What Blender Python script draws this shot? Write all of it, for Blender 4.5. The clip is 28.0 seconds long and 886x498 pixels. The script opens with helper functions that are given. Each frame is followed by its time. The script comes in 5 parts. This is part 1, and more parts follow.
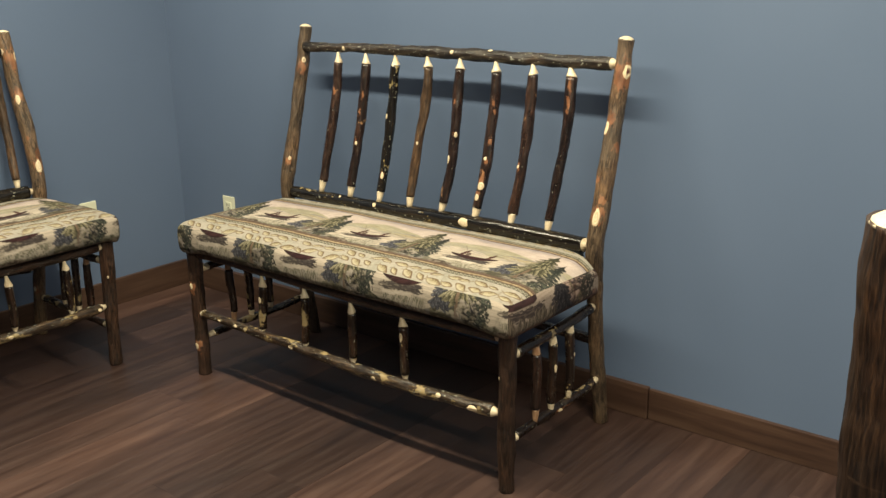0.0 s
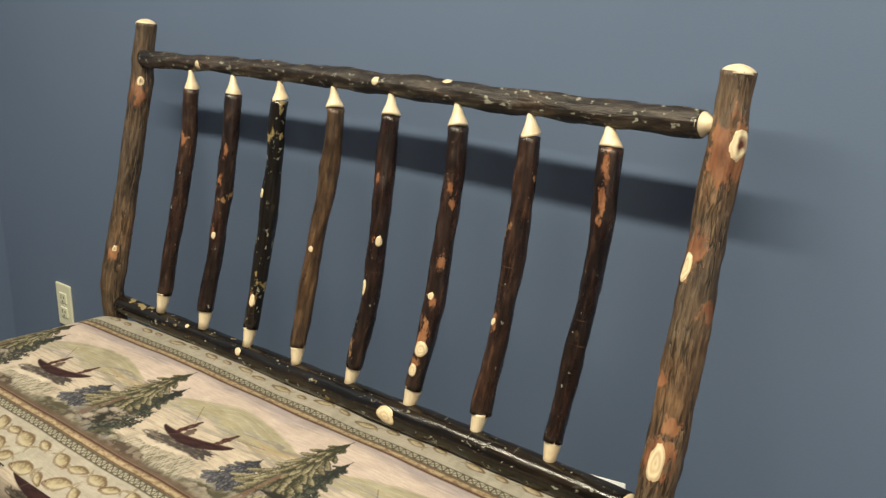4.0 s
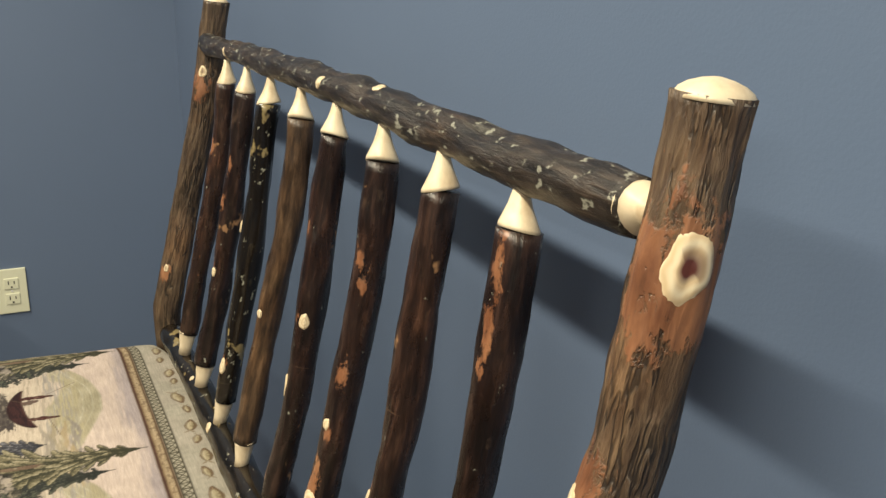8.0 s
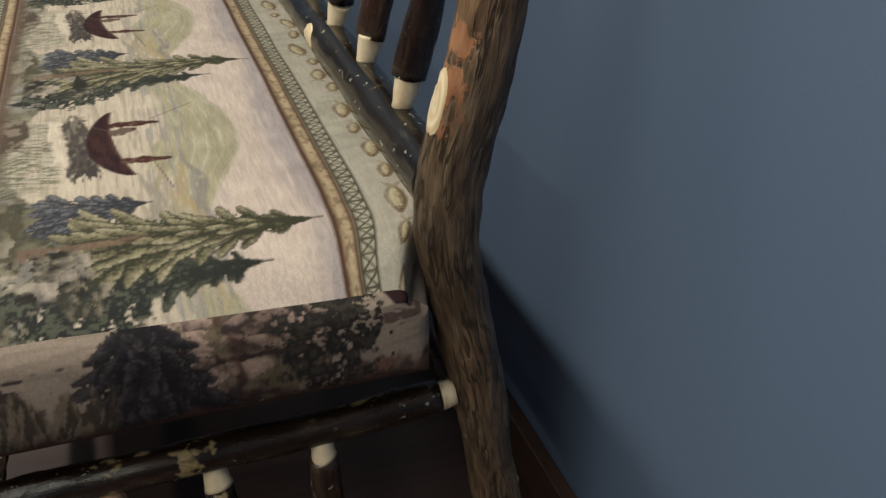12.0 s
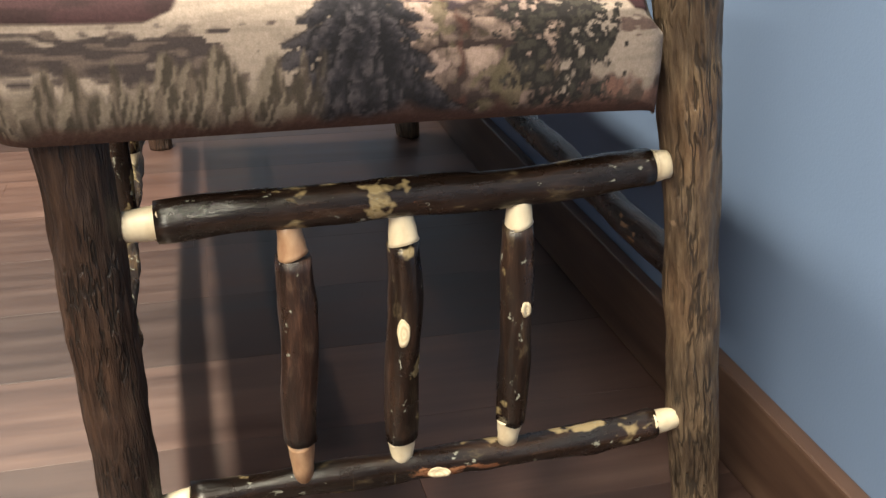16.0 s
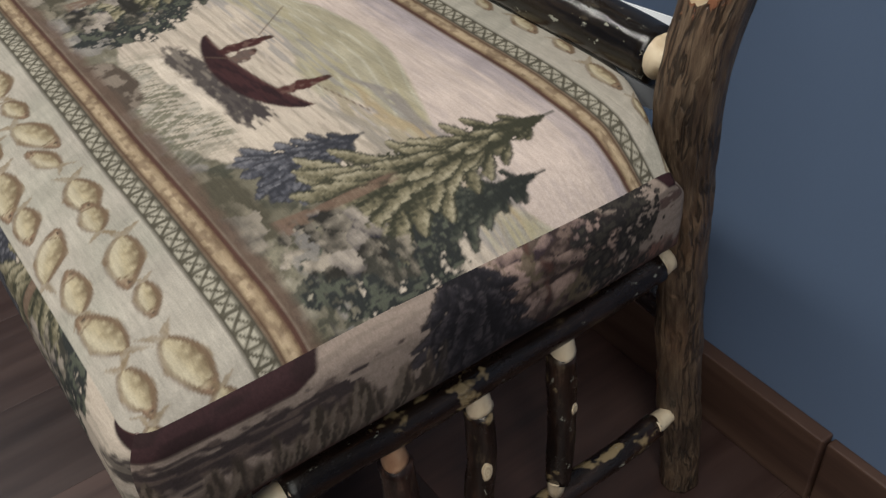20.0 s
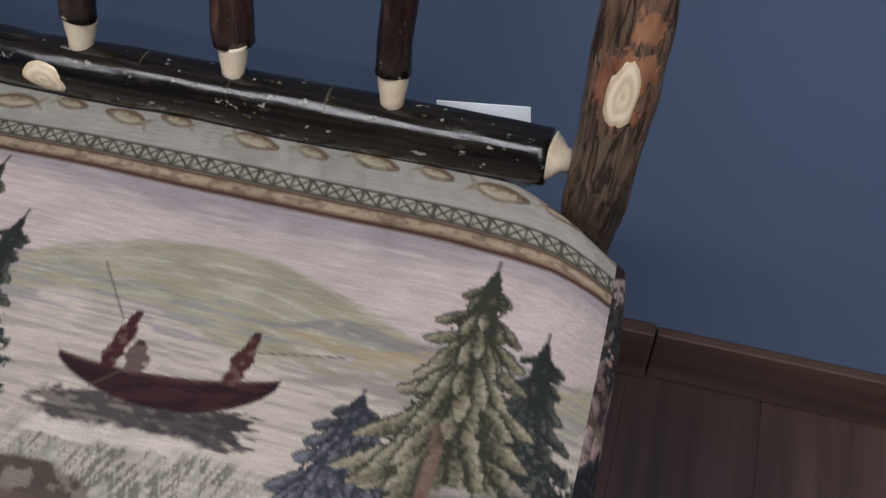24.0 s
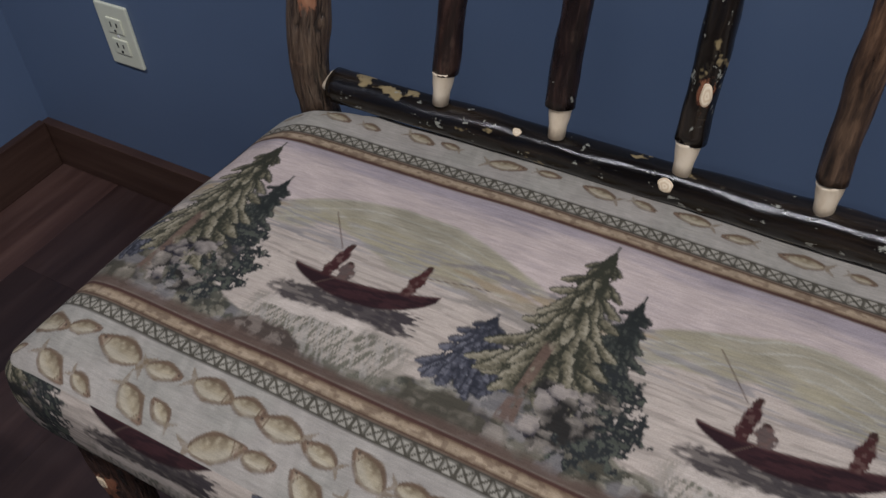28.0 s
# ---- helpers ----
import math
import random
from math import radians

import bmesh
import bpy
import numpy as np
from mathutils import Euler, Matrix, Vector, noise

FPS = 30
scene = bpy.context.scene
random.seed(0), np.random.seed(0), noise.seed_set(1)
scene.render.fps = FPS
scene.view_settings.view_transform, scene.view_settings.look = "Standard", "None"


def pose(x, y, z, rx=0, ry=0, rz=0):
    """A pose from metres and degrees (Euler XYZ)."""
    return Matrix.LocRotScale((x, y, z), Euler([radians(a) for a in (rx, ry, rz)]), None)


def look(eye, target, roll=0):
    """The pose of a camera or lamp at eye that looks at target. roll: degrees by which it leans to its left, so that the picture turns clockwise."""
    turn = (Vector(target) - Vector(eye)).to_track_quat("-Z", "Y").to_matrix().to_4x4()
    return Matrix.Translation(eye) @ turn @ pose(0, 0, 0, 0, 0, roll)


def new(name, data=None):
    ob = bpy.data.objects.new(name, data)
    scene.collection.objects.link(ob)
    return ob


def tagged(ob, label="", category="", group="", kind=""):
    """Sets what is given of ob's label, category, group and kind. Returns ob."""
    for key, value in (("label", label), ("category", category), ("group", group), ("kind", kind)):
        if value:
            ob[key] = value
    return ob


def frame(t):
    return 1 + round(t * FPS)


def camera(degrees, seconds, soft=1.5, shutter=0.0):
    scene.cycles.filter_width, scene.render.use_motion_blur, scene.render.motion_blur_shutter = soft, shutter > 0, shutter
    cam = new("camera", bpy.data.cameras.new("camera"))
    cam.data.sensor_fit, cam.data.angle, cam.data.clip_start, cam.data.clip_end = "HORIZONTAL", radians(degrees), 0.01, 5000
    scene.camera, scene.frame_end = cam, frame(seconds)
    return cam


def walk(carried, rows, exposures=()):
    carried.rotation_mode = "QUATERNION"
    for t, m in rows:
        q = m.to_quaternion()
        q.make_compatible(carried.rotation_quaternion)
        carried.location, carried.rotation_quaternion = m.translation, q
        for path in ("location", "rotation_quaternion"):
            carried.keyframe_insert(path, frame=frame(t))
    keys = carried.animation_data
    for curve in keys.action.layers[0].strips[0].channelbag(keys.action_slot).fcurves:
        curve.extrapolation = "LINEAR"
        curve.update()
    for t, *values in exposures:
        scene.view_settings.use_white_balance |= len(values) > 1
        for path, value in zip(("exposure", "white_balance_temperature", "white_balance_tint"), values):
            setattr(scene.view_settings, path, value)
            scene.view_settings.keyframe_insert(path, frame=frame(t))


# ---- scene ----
cam = camera(49.6, 28.0, 1.4)
PATH = [
    (0, (1.257, -2.045, 1.281), (0.041, -0.561, 0.715), -1.1),
    (0.5, (1.186, -1.968, 1.279), (-0.012, -0.474, 0.7), -0.7),
    (1, (1.06, -1.865, 1.27), (-0.122, -0.364, 0.68), -1.0),
    (1.5, (0.98, -1.789, 1.255), (-0.171, -0.266, 0.659), -0.2),
    (2, (0.907, -1.622, 1.251), (-0.231, -0.088, 0.658), 0.4),
    (2.5, (0.833, -1.396, 1.254), (-0.359, 0.105, 0.682), 0.4),
    (4.5, (0.425, -0.695, 1.159), (-0.848, 0.745, 0.605), 0.6),
    (5, (0.402, -0.54, 1.125), (-0.93, 0.845, 0.571), 0.9),
    (5.5, (0.352, -0.357, 1.121), (-1.038, 0.963, 0.55), 1.8),
    (6, (0.344, -0.246, 1.133), (-1.12, 0.985, 0.551), 1.4),
    (6.5, (0.369, -0.14, 1.152), (-1.282, 0.838, 0.589), 1.5),
    (7, (0.398, -0.077, 1.156), (-1.358, 0.718, 0.622), 1.8),
    (7.5, (0.406, -0.071, 1.153), (-1.403, 0.62, 0.653), 0.6),
    (8, (0.398, -0.087, 1.148), (-1.35, 0.706, 0.586), 0.4),
    (8.5, (0.381, -0.119, 1.142), (-1.344, 0.733, 0.595), 1.1),
    (9, (0.379, -0.127, 1.104), (-1.357, 0.708, 0.567), 0.0),
    (9.5, (0.398, -0.114, 1.07), (-1.342, 0.714, 0.537), 0.7),
    (10, (0.45, -0.12, 1.038), (-1.284, 0.723, 0.507), 2.0),
    (10.5, (0.522, -0.108, 0.979), (-1.245, 0.597, 0.362), 1.4),
    (11, (0.558, -0.094, 0.948), (-1.2, 0.545, 0.238), 1.7),
    (11.5, (0.587, -0.091, 0.908), (-1.137, 0.51, 0.092), -0.1),
    (12, (0.601, -0.087, 0.867), (-1.055, 0.464, -0.11), -0.1),
    (12.5, (0.681, -0.095, 0.886), (-0.873, 0.416, -0.265), 1.7),
    (14.5, (0.615, -0.111, 0.58), (-1.122, 0.459, -0.231), 2.0),
    (15, (0.628, -0.132, 0.592), (-1.103, 0.434, -0.236), 2.7),
    (15.5, (0.607, -0.168, 0.606), (-1.133, 0.311, -0.257), 2.2),
    (16, (0.599, -0.21, 0.616), (-1.147, 0.271, -0.232), 1.5),
    (16.5, (0.588, -0.242, 0.624), (-1.143, 0.234, -0.256), 1.5),
    (17, (0.596, -0.274, 0.619), (-1.125, 0.199, -0.284), 0.9),
    (17.5, (0.625, -0.29, 0.589), (-1.062, 0.211, -0.361), 1.5),
    (18, (0.609, -0.298, 0.59), (-1.055, 0.264, -0.365), 1.1),
    (18.5, (0.541, -0.311, 0.673), (-1.156, 0.305, -0.187), 1.4),
    (19, (0.506, -0.333, 0.753), (-1.14, 0.333, -0.166), 0.8),
    (19.5, (0.469, -0.335, 0.833), (-1.006, 0.492, -0.234), -0.2),
    (20, (0.393, -0.357, 0.9), (-0.878, 0.49, -0.392), -3.5),
    (20.5, (0.29, -0.365, 0.927), (-0.772, 0.462, -0.552), -7.6),
    (21, (0.21, -0.384, 0.978), (-0.535, 0.629, -0.577), -6.6),
    (21.5, (0.139, -0.406, 1.012), (-0.313, 0.71, -0.584), -6.8),
    (23.5, (0.053, -0.37, 1.052), (-0.184, 0.831, -0.53), 0.3),
    (24, (0.04, -0.358, 1.063), (-0.32, 0.81, -0.521), -2.0),
    (24.5, (-0.046, -0.388, 1.066), (-0.379, 0.791, -0.515), -2.5),
    (25, (-0.14, -0.405, 1.086), (-0.438, 0.791, -0.489), -0.8),
    (25.5, (-0.23, -0.42, 1.108), (-0.545, 0.778, -0.462), 0.2),
    (26, (-0.304, -0.452, 1.069), (-0.761, 0.815, -0.41), 0.3),
    (26.5, (-0.404, -0.474, 1.077), (-1.014, 0.722, -0.405), 0.5),
    (27, (-0.48, -0.497, 1.099), (-1.225, 0.631, -0.375), -1.2),
    (27.5, (-0.551, -0.521, 1.122), (-1.362, 0.603, -0.32), -2.2),
    (28, (-0.58, -0.561, 1.147), (-1.402, 0.624, -0.239), -5.7),
]
# seconds, stops, kelvin, tint
EXPOSURES = (
    (0.0, 0.52, 8000, -4), (2.0, 0.27, 8050, -3), (5.0, 0.34, 7600, -1), (7.0, 0.38, 7600, -1), (8.0, 0.36, 7620, 0), (10.0, 0.30, 7750, 0), (11.0, 0.05, 7250, -1),
    (12.0, -0.12, 6750, -1), (14.5, 1.5, 7700, 0), (15.0, 1.70, 7850, 0), (16.0, 1.92, 7250, 0), (17.0, 2.12, 6900, 2), (18.5, 1.9, 6650, 1), (19.0, 0.72, 6480, -1),
    (20.0, -0.14, 6200, 4), (21.0, -0.38, 6150, 9), (24.0, -0.48, 5650, 10), (25.0, -0.78, 5600, 10), (26.0, -0.78, 5650, 10), (27.0, -0.86, 5620, 11), (28.0, -0.62, 5600, 12),
)
walk(cam, [(t, look(eye, target, roll)) for t, eye, target, roll in PATH], EXPOSURES)

# ---- world, lamps ----
world = bpy.data.worlds.new("world")
scene.world = world
world.use_nodes = True
world.node_tree.nodes["Background"].inputs[0].default_value = (0.5, 0.55, 0.62, 1)
world.node_tree.nodes["Background"].inputs[1].default_value = 0.008


def strip_lamp(x, y, z, watts, length, colour=(1.0, 0.925, 0.85)):
    data = bpy.data.lights.new("tube_light", "AREA")
    data.shape, data.size, data.size_y, data.energy, data.color = "RECTANGLE", length, 0.11, watts, colour
    ob = new("tube_light", data)
    ob.location = (x, y, z)
    return ob


# long ceiling fittings: x, y, length, watts; the second is an added, unseen fill
LAMPS = ((-0.15, -0.90, 3.4, 100.0), (2.50, -2.3, 2.2, 66.0))
for lx, ly, run, watts in LAMPS:
    strip_lamp(lx, ly, 2.515, watts, run)


# ---- materials ----
def material(name):
    m = bpy.data.materials.new(name)
    m.use_nodes = True
    nt = m.node_tree
    return m, nt, nt.nodes["Principled BSDF"]


def node(nt, kind, **inputs):
    n = nt.nodes.new(kind)
    for key, value in inputs.items():
        n.inputs[key.replace("_", " ")].default_value = value
    return n


def noise_tex(nt, vector, scale, detail=4.0, rough=0.55, stretch=None):
    n = node(nt, "ShaderNodeTexNoise", Scale=scale, Detail=detail, Roughness=rough)
    if stretch:
        mp = node(nt, "ShaderNodeMapping", Scale=stretch)
        nt.links.new(vector, mp.inputs["Vector"])
        vector = mp.outputs["Vector"]
    nt.links.new(vector, n.inputs["Vector"])
    return n.outputs["Fac"]


def ramp(nt, fac, stops):
    r = nt.nodes.new("ShaderNodeValToRGB")
    el = r.color_ramp.elements
    while len(el) < len(stops):
        el.new(0.5)
    for e, (pos, col) in zip(el, stops):
        e.position, e.color = pos, (*col, 1)
    nt.links.new(fac, r.inputs["Fac"])
    return r.outputs["Color"]


def mix(nt, fac, a, b, mode="MIX"):
    n = nt.nodes.new("ShaderNodeMix")
    n.data_type, n.blend_type = "RGBA", mode
    for sock, value in ((n.inputs[0], fac), (n.inputs[6], a), (n.inputs[7], b)):
        if isinstance(value, bpy.types.NodeSocket):
            nt.links.new(value, sock)
        else:
            sock.default_value = value if isinstance(value, float) else (*value, 1)
    return n.outputs[2]


def bump(nt, bsdf, height, strength, distance):
    b = node(nt, "ShaderNodeBump", Strength=strength, Distance=distance)
    nt.links.new(height, b.inputs["Height"])
    nt.links.new(b.outputs["Normal"], bsdf.inputs["Normal"])


def attribute(nt, name):
    a = nt.nodes.new("ShaderNodeAttribute")
    a.attribute_name = name
    return a


def bark(name, dark, mid, light, ridge, patch, rough, speck, cracks=(0.36, 0.5, 0.66), relief=0.8, fibre=0.16, scars=0.73, scar_tone=(0.30, 0.165, 0.085), plates=0.0):
    """Bark along the log's own straightened axis: furrows, blotches, growth rings, rubbed patches and pale lichen."""
    m, nt, bsdf = material(name)
    co = attribute(nt, "grain").outputs["Vector"]
    rnd = nt.nodes.new("ShaderNodeObjectInfo").outputs["Random"]
    shift = node(nt, "ShaderNodeCombineXYZ")
    mul = node(nt, "ShaderNodeMath")
    mul.operation = "MULTIPLY"
    mul.inputs[1].default_value = 37.0
    nt.links.new(rnd, mul.inputs[0])
    nt.links.new(mul.outputs[0], shift.inputs[2])
    add = nt.nodes.new("ShaderNodeVectorMath")
    nt.links.new(co, add.inputs[0])
    nt.links.new(shift.outputs[0], add.inputs[1])
    co = add.outputs[0]
    warp = nt.nodes.new("ShaderNodeTexNoise")
    warp.inputs["Scale"].default_value = 22.0
    nt.links.new(co, warp.inputs["Vector"])
    bend = nt.nodes.new("ShaderNodeVectorMath")
    bend.operation = "MULTIPLY_ADD"
    nt.links.new(warp.outputs["Color"], bend.inputs[0])
    bend.inputs[1].default_value = (0.006, 0.006, 0.02)
    nt.links.new(co, bend.inputs[2])
    bent = bend.outputs[0]
    furrow = noise_tex(nt, bent, 1.0, 6.0, 0.68, (ridge, ridge, ridge * fibre))
    blotch = noise_tex(nt, bent, 34.0, 7.0, 0.70, (1, 1, 0.5))
    wide = noise_tex(nt, co, 9.0, 3.0, 0.55, (1, 1, 0.9))
    base = ramp(nt, furrow, ((cracks[0], dark), (cracks[1], mid), (cracks[2], light)))
    tone = ramp(nt, rnd, ((0.0, (0.66, 0.62, 0.60)), (0.5, (0.95, 0.92, 0.9)), (1.0, (1.25, 1.16, 1.05))))
    base = mix(nt, 1.0, base, tone, "MULTIPLY")
    base = mix(nt, 1.0, base, ramp(nt, wide, ((0.3, (0.55, 0.55, 0.58)), (0.5, (1, 0.97, 0.95)), (0.72, (1.6, 1.35, 1.15)))), "MULTIPLY")
    spots = ramp(nt, blotch, ((0.60, (0, 0, 0)), (0.72, (0.7, 0.7, 0.7))))
    base = mix(nt, spots, base, patch)
    scar = noise_tex(nt, bent, 21.0, 4.0, 0.6, (1, 1, 0.75))
    base = mix(nt, ramp(nt, scar, ((scars, (0, 0, 0)), (scars + 0.03, (0.9, 0.9, 0.9)))), base, scar_tone)
    rings = noise_tex(nt, co, 1.0, 2.0, 0.5, (9.0, 9.0, 120.0))
    base = mix(nt, ramp(nt, rings, ((0.70, (0, 0, 0)), (0.76, (0.7, 0.7, 0.7)))), base, (patch[0] * 1.2, patch[1] * 1.2, patch[2] * 1.2))
    fine = noise_tex(nt, bent, 105.0, 4.0, 0.62, (1, 1, 0.7))
    lich = ramp(nt, fine, ((speck, (0, 0, 0)), (speck + 0.04, (1, 1, 1))))
    base = mix(nt, lich, base, (0.25, 0.245, 0.20))
    if plates:
        # short black cracks between the bark's plates
        lines = noise_tex(nt, bent, 1.0, 2.5, 0.6, (ridge * 0.62, ridge * 0.62, ridge * 0.085))
        where = noise_tex(nt, bent, 1.0, 2.0, 0.5, (60.0, 60.0, 16.0))
        crack = ramp(nt, lines, ((0.44, (0, 0, 0)), (0.485, (plates,) * 3), (0.515, (plates,) * 3), (0.56, (0, 0, 0))))
        crack = mix(nt, 1.0, crack, ramp(nt, where, ((0.43, (0.05, 0.05, 0.05)), (0.56, (1, 1, 1)))), "MULTIPLY")
        base = mix(nt, crack, base, (0.008, 0.006, 0.005))
        furrow = mix(nt, crack, furrow, (0.1, 0.1, 0.1))
    peel = attribute(nt, "peel").outputs["Fac"]
    edge = noise_tex(nt, bent, 75.0, 5.0, 0.72, (1, 1, 0.6))
    edge = ramp(nt, edge, ((0.22, (0.0, 0.0, 0.0)), (0.78, (1.0, 1.0, 1.0))))
    summed = node(nt, "ShaderNodeMath")
    summed.operation = "ADD"
    nt.links.new(peel, summed.inputs[0])
    nt.links.new(edge, summed.inputs[1])
    bare = ramp(nt, summed.outputs[0], ((0.86, (0, 0, 0)), (1.08, (0.9, 0.9, 0.9))))
    inner = ramp(nt, noise_tex(nt, bent, 42.0, 5.0, 0.62, (1, 1, 0.35)), ((0.24, (0.05, 0.018, 0.010)), (0.40, (0.175, 0.068, 0.034)), (0.56, (0.300, 0.134, 0.068)), (0.76, (0.43, 0.235, 0.126))))
    base = mix(nt, bare, base, inner)
    nt.links.new(base, bsdf.inputs["Base Color"])
    gloss = ramp(nt, blotch, ((0.3, (rough - 0.08,) * 3), (0.7, (rough + 0.12,) * 3)))
    nt.links.new(gloss, bsdf.inputs["Roughness"])
    bump(nt, bsdf, mix(nt, bare, furrow, (0.62, 0.62, 0.62)), relief, 0.004)
    return m


POST_BARK = bark("hickory_post_bark", (0.024, 0.014, 0.010), (0.084, 0.057, 0.038), (0.180, 0.134, 0.090), 210.0, (0.135, 0.082, 0.052), 0.40, 0.80, (0.24, 0.44, 0.68), 0.8, 0.15, 0.68, (0.225, 0.150, 0.098), 0.80)
SLAT_BARK = bark("dark_slat_bark", (0.007, 0.004, 0.0035), (0.022, 0.0122, 0.0098), (0.070, 0.040, 0.031), 130.0, (0.100, 0.060, 0.040), 0.28, 0.675, (0.34, 0.52, 0.70), 0.45, 0.16, 0.655)
RAIL_BARK = bark("black_rail_bark", (0.004, 0.0035, 0.003), (0.011, 0.009, 0.007), (0.028, 0.022, 0.016), 150.0, (0.075, 0.060, 0.038), 0.135, 0.630, (0.34, 0.52, 0.70), 0.12, 0.03, 0.600, (0.26, 0.20, 0.10))
LEG_BARK = bark("dark_leg_bark", (0.009, 0.0050, 0.004), (0.034, 0.019, 0.0140), (0.076, 0.046, 0.033), 270.0, (0.08, 0.05, 0.033), 0.38, 0.80, (0.26, 0.45, 0.68), 0.9, 0.10, 0.72, (0.15, 0.10, 0.065), 0.95)
DARK_BARK = bark("dark_bedpost_bark", (0.006, 0.004, 0.003), (0.028, 0.016, 0.011), (0.075, 0.045, 0.028), 200.0, (0.06, 0.034, 0.022), 0.36, 0.82, (0.36, 0.49, 0.68), 0.9, 0.10)
SIDE_BARK = bark("mottled_side_rail_bark", (0.006, 0.004, 0.003), (0.018, 0.0105, 0.0078), (0.050, 0.029, 0.020), 100.0, (0.15, 0.110, 0.062), 0.27, 0.645, (0.34, 0.52, 0.70), 0.35, 0.16, 0.575, (0.27, 0.20, 0.105))
STRETCHER_BARK = bark("yellow_mottled_stretcher_bark", (0.008, 0.006, 0.005), (0.030, 0.020, 0.014), (0.11, 0.078, 0.048), 120.0, (0.27, 0.205, 0.105), 0.32, 0.62, (0.36, 0.5, 0.66), 0.6, 0.16, 0.575, (0.33, 0.245, 0.125))
LICHEN_BARK = bark("lichened_rail_bark", (0.006, 0.0045, 0.004), (0.020, 0.0145, 0.0115), (0.062, 0.049, 0.039), 150.0, (0.17, 0.16, 0.13), 0.36, 0.61, (0.36, 0.5, 0.66), 0.6)


def peeled(name, dark, mid, light):
    m, nt, bsdf = material(name)
    co = nt.nodes.new("ShaderNodeTexCoord").outputs["Object"]
    streak = noise_tex(nt, co, 60.0, 4.0, 0.6, (1, 1, 0.5))
    base = ramp(nt, streak, ((0.25, dark), (0.5, mid), (0.8, light)))
    nt.links.new(base, bsdf.inputs["Base Color"])
    bsdf.inputs["Roughness"].default_value = 0.4
    bump(nt, bsdf, streak, 0.25, 0.001)
    return m


PEELED = peeled("peeled_wood", (0.52, 0.39, 0.25), (0.70, 0.58, 0.41), (0.78, 0.68, 0.52))
TANNED = peeled("tanned_inner_wood", (0.24, 0.11, 0.06), (0.40, 0.235, 0.14), (0.58, 0.40, 0.26))


def knot_wood():
    m, nt, bsdf = material("cut_knot_wood")
    co = attribute(nt, "grain")
    rings = node(nt, "ShaderNodeTexWave", Scale=0.8, Distortion=5.0, Detail=3.0)
    rings.wave_type, rings.rings_direction = "RINGS", "Z"
    nt.links.new(co.outputs["Vector"], rings.inputs["Vector"])
    base = ramp(nt, rings.outputs["Fac"], ((0.0, (0.60, 0.46, 0.29)), (0.5, (0.68, 0.55, 0.37)), (1.0, (0.74, 0.63, 0.45))))
    heart = attribute(nt, "peel").outputs["Fac"]
    base = mix(nt, heart, base, (0.10, 0.03, 0.025))
    nt.links.new(base, bsdf.inputs["Base Color"])
    bsdf.inputs["Roughness"].default_value = 0.35
    return m


KNOT = knot_wood()


def wall_paint():
    m, nt, bsdf = material("blue_grey_wall_paint")
    co = nt.nodes.new("ShaderNodeTexCoord").outputs["Object"]
    big = noise_tex(nt, co, 1.3, 4.0, 0.5)
    base = ramp(nt, big, ((0.3, (0.100, 0.143, 0.231)), (0.7, (0.115, 0.160, 0.253))))
    fine = noise_tex(nt, co, 330.0, 3.0, 0.6)
    nt.links.new(base, bsdf.inputs["Base Color"])
    bsdf.inputs["Roughness"].default_value = 0.55
    bump(nt, bsdf, fine, 0.12, 0.0015)
    return m


WALL = wall_paint()


def planks_wood():
    m, nt, bsdf = material("dark_plank_wood")
    co = nt.nodes.new("ShaderNodeTexCoord").outputs["Object"]
    rnd = nt.nodes.new("ShaderNodeObjectInfo").outputs["Random"]
    shift = node(nt, "ShaderNodeCombineXYZ")
    mul = node(nt, "ShaderNodeMath")
    mul.operation = "MULTIPLY"
    mul.inputs[1].default_value = 23.0
    nt.links.new(rnd, mul.inputs[0])
    nt.links.new(mul.outputs[0], shift.inputs[0])
    add = nt.nodes.new("ShaderNodeVectorMath")
    nt.links.new(co, add.inputs[0])
    nt.links.new(shift.outputs[0], add.inputs[1])
    grain = noise_tex(nt, add.outputs[0], 30.0, 7.0, 0.62, (1, 0.07, 1))
    cloud = noise_tex(nt, add.outputs[0], 5.0, 4.0, 0.6, (1, 0.35, 1))
    base = ramp(nt, grain, ((0.26, (0.026, 0.0145, 0.0132)), (0.5, (0.0490, 0.0290, 0.0255)), (0.78, (0.077, 0.0490, 0.0425))))
    tone = ramp(nt, rnd, ((0.0, (0.58, 0.55, 0.55)), (0.5, (0.95, 0.90, 0.88)), (1.0, (1.42, 1.32, 1.24))))
    base = mix(nt, 1.0, base, tone, "MULTIPLY")
    base = mix(nt, 1.0, base, ramp(nt, cloud, ((0.3, (0.75, 0.75, 0.76)), (0.7, (1.3, 1.22, 1.15)))), "MULTIPLY")
    nt.links.new(base, bsdf.inputs["Base Color"])
    rough = ramp(nt, grain, ((0.3, (0.36, 0.36, 0.36)), (0.7, (0.5, 0.5, 0.5))))
    nt.links.new(rough, bsdf.inputs["Roughness"])
    bump(nt, bsdf, grain, 0.18, 0.001)
    return m


PLANK = planks_wood()


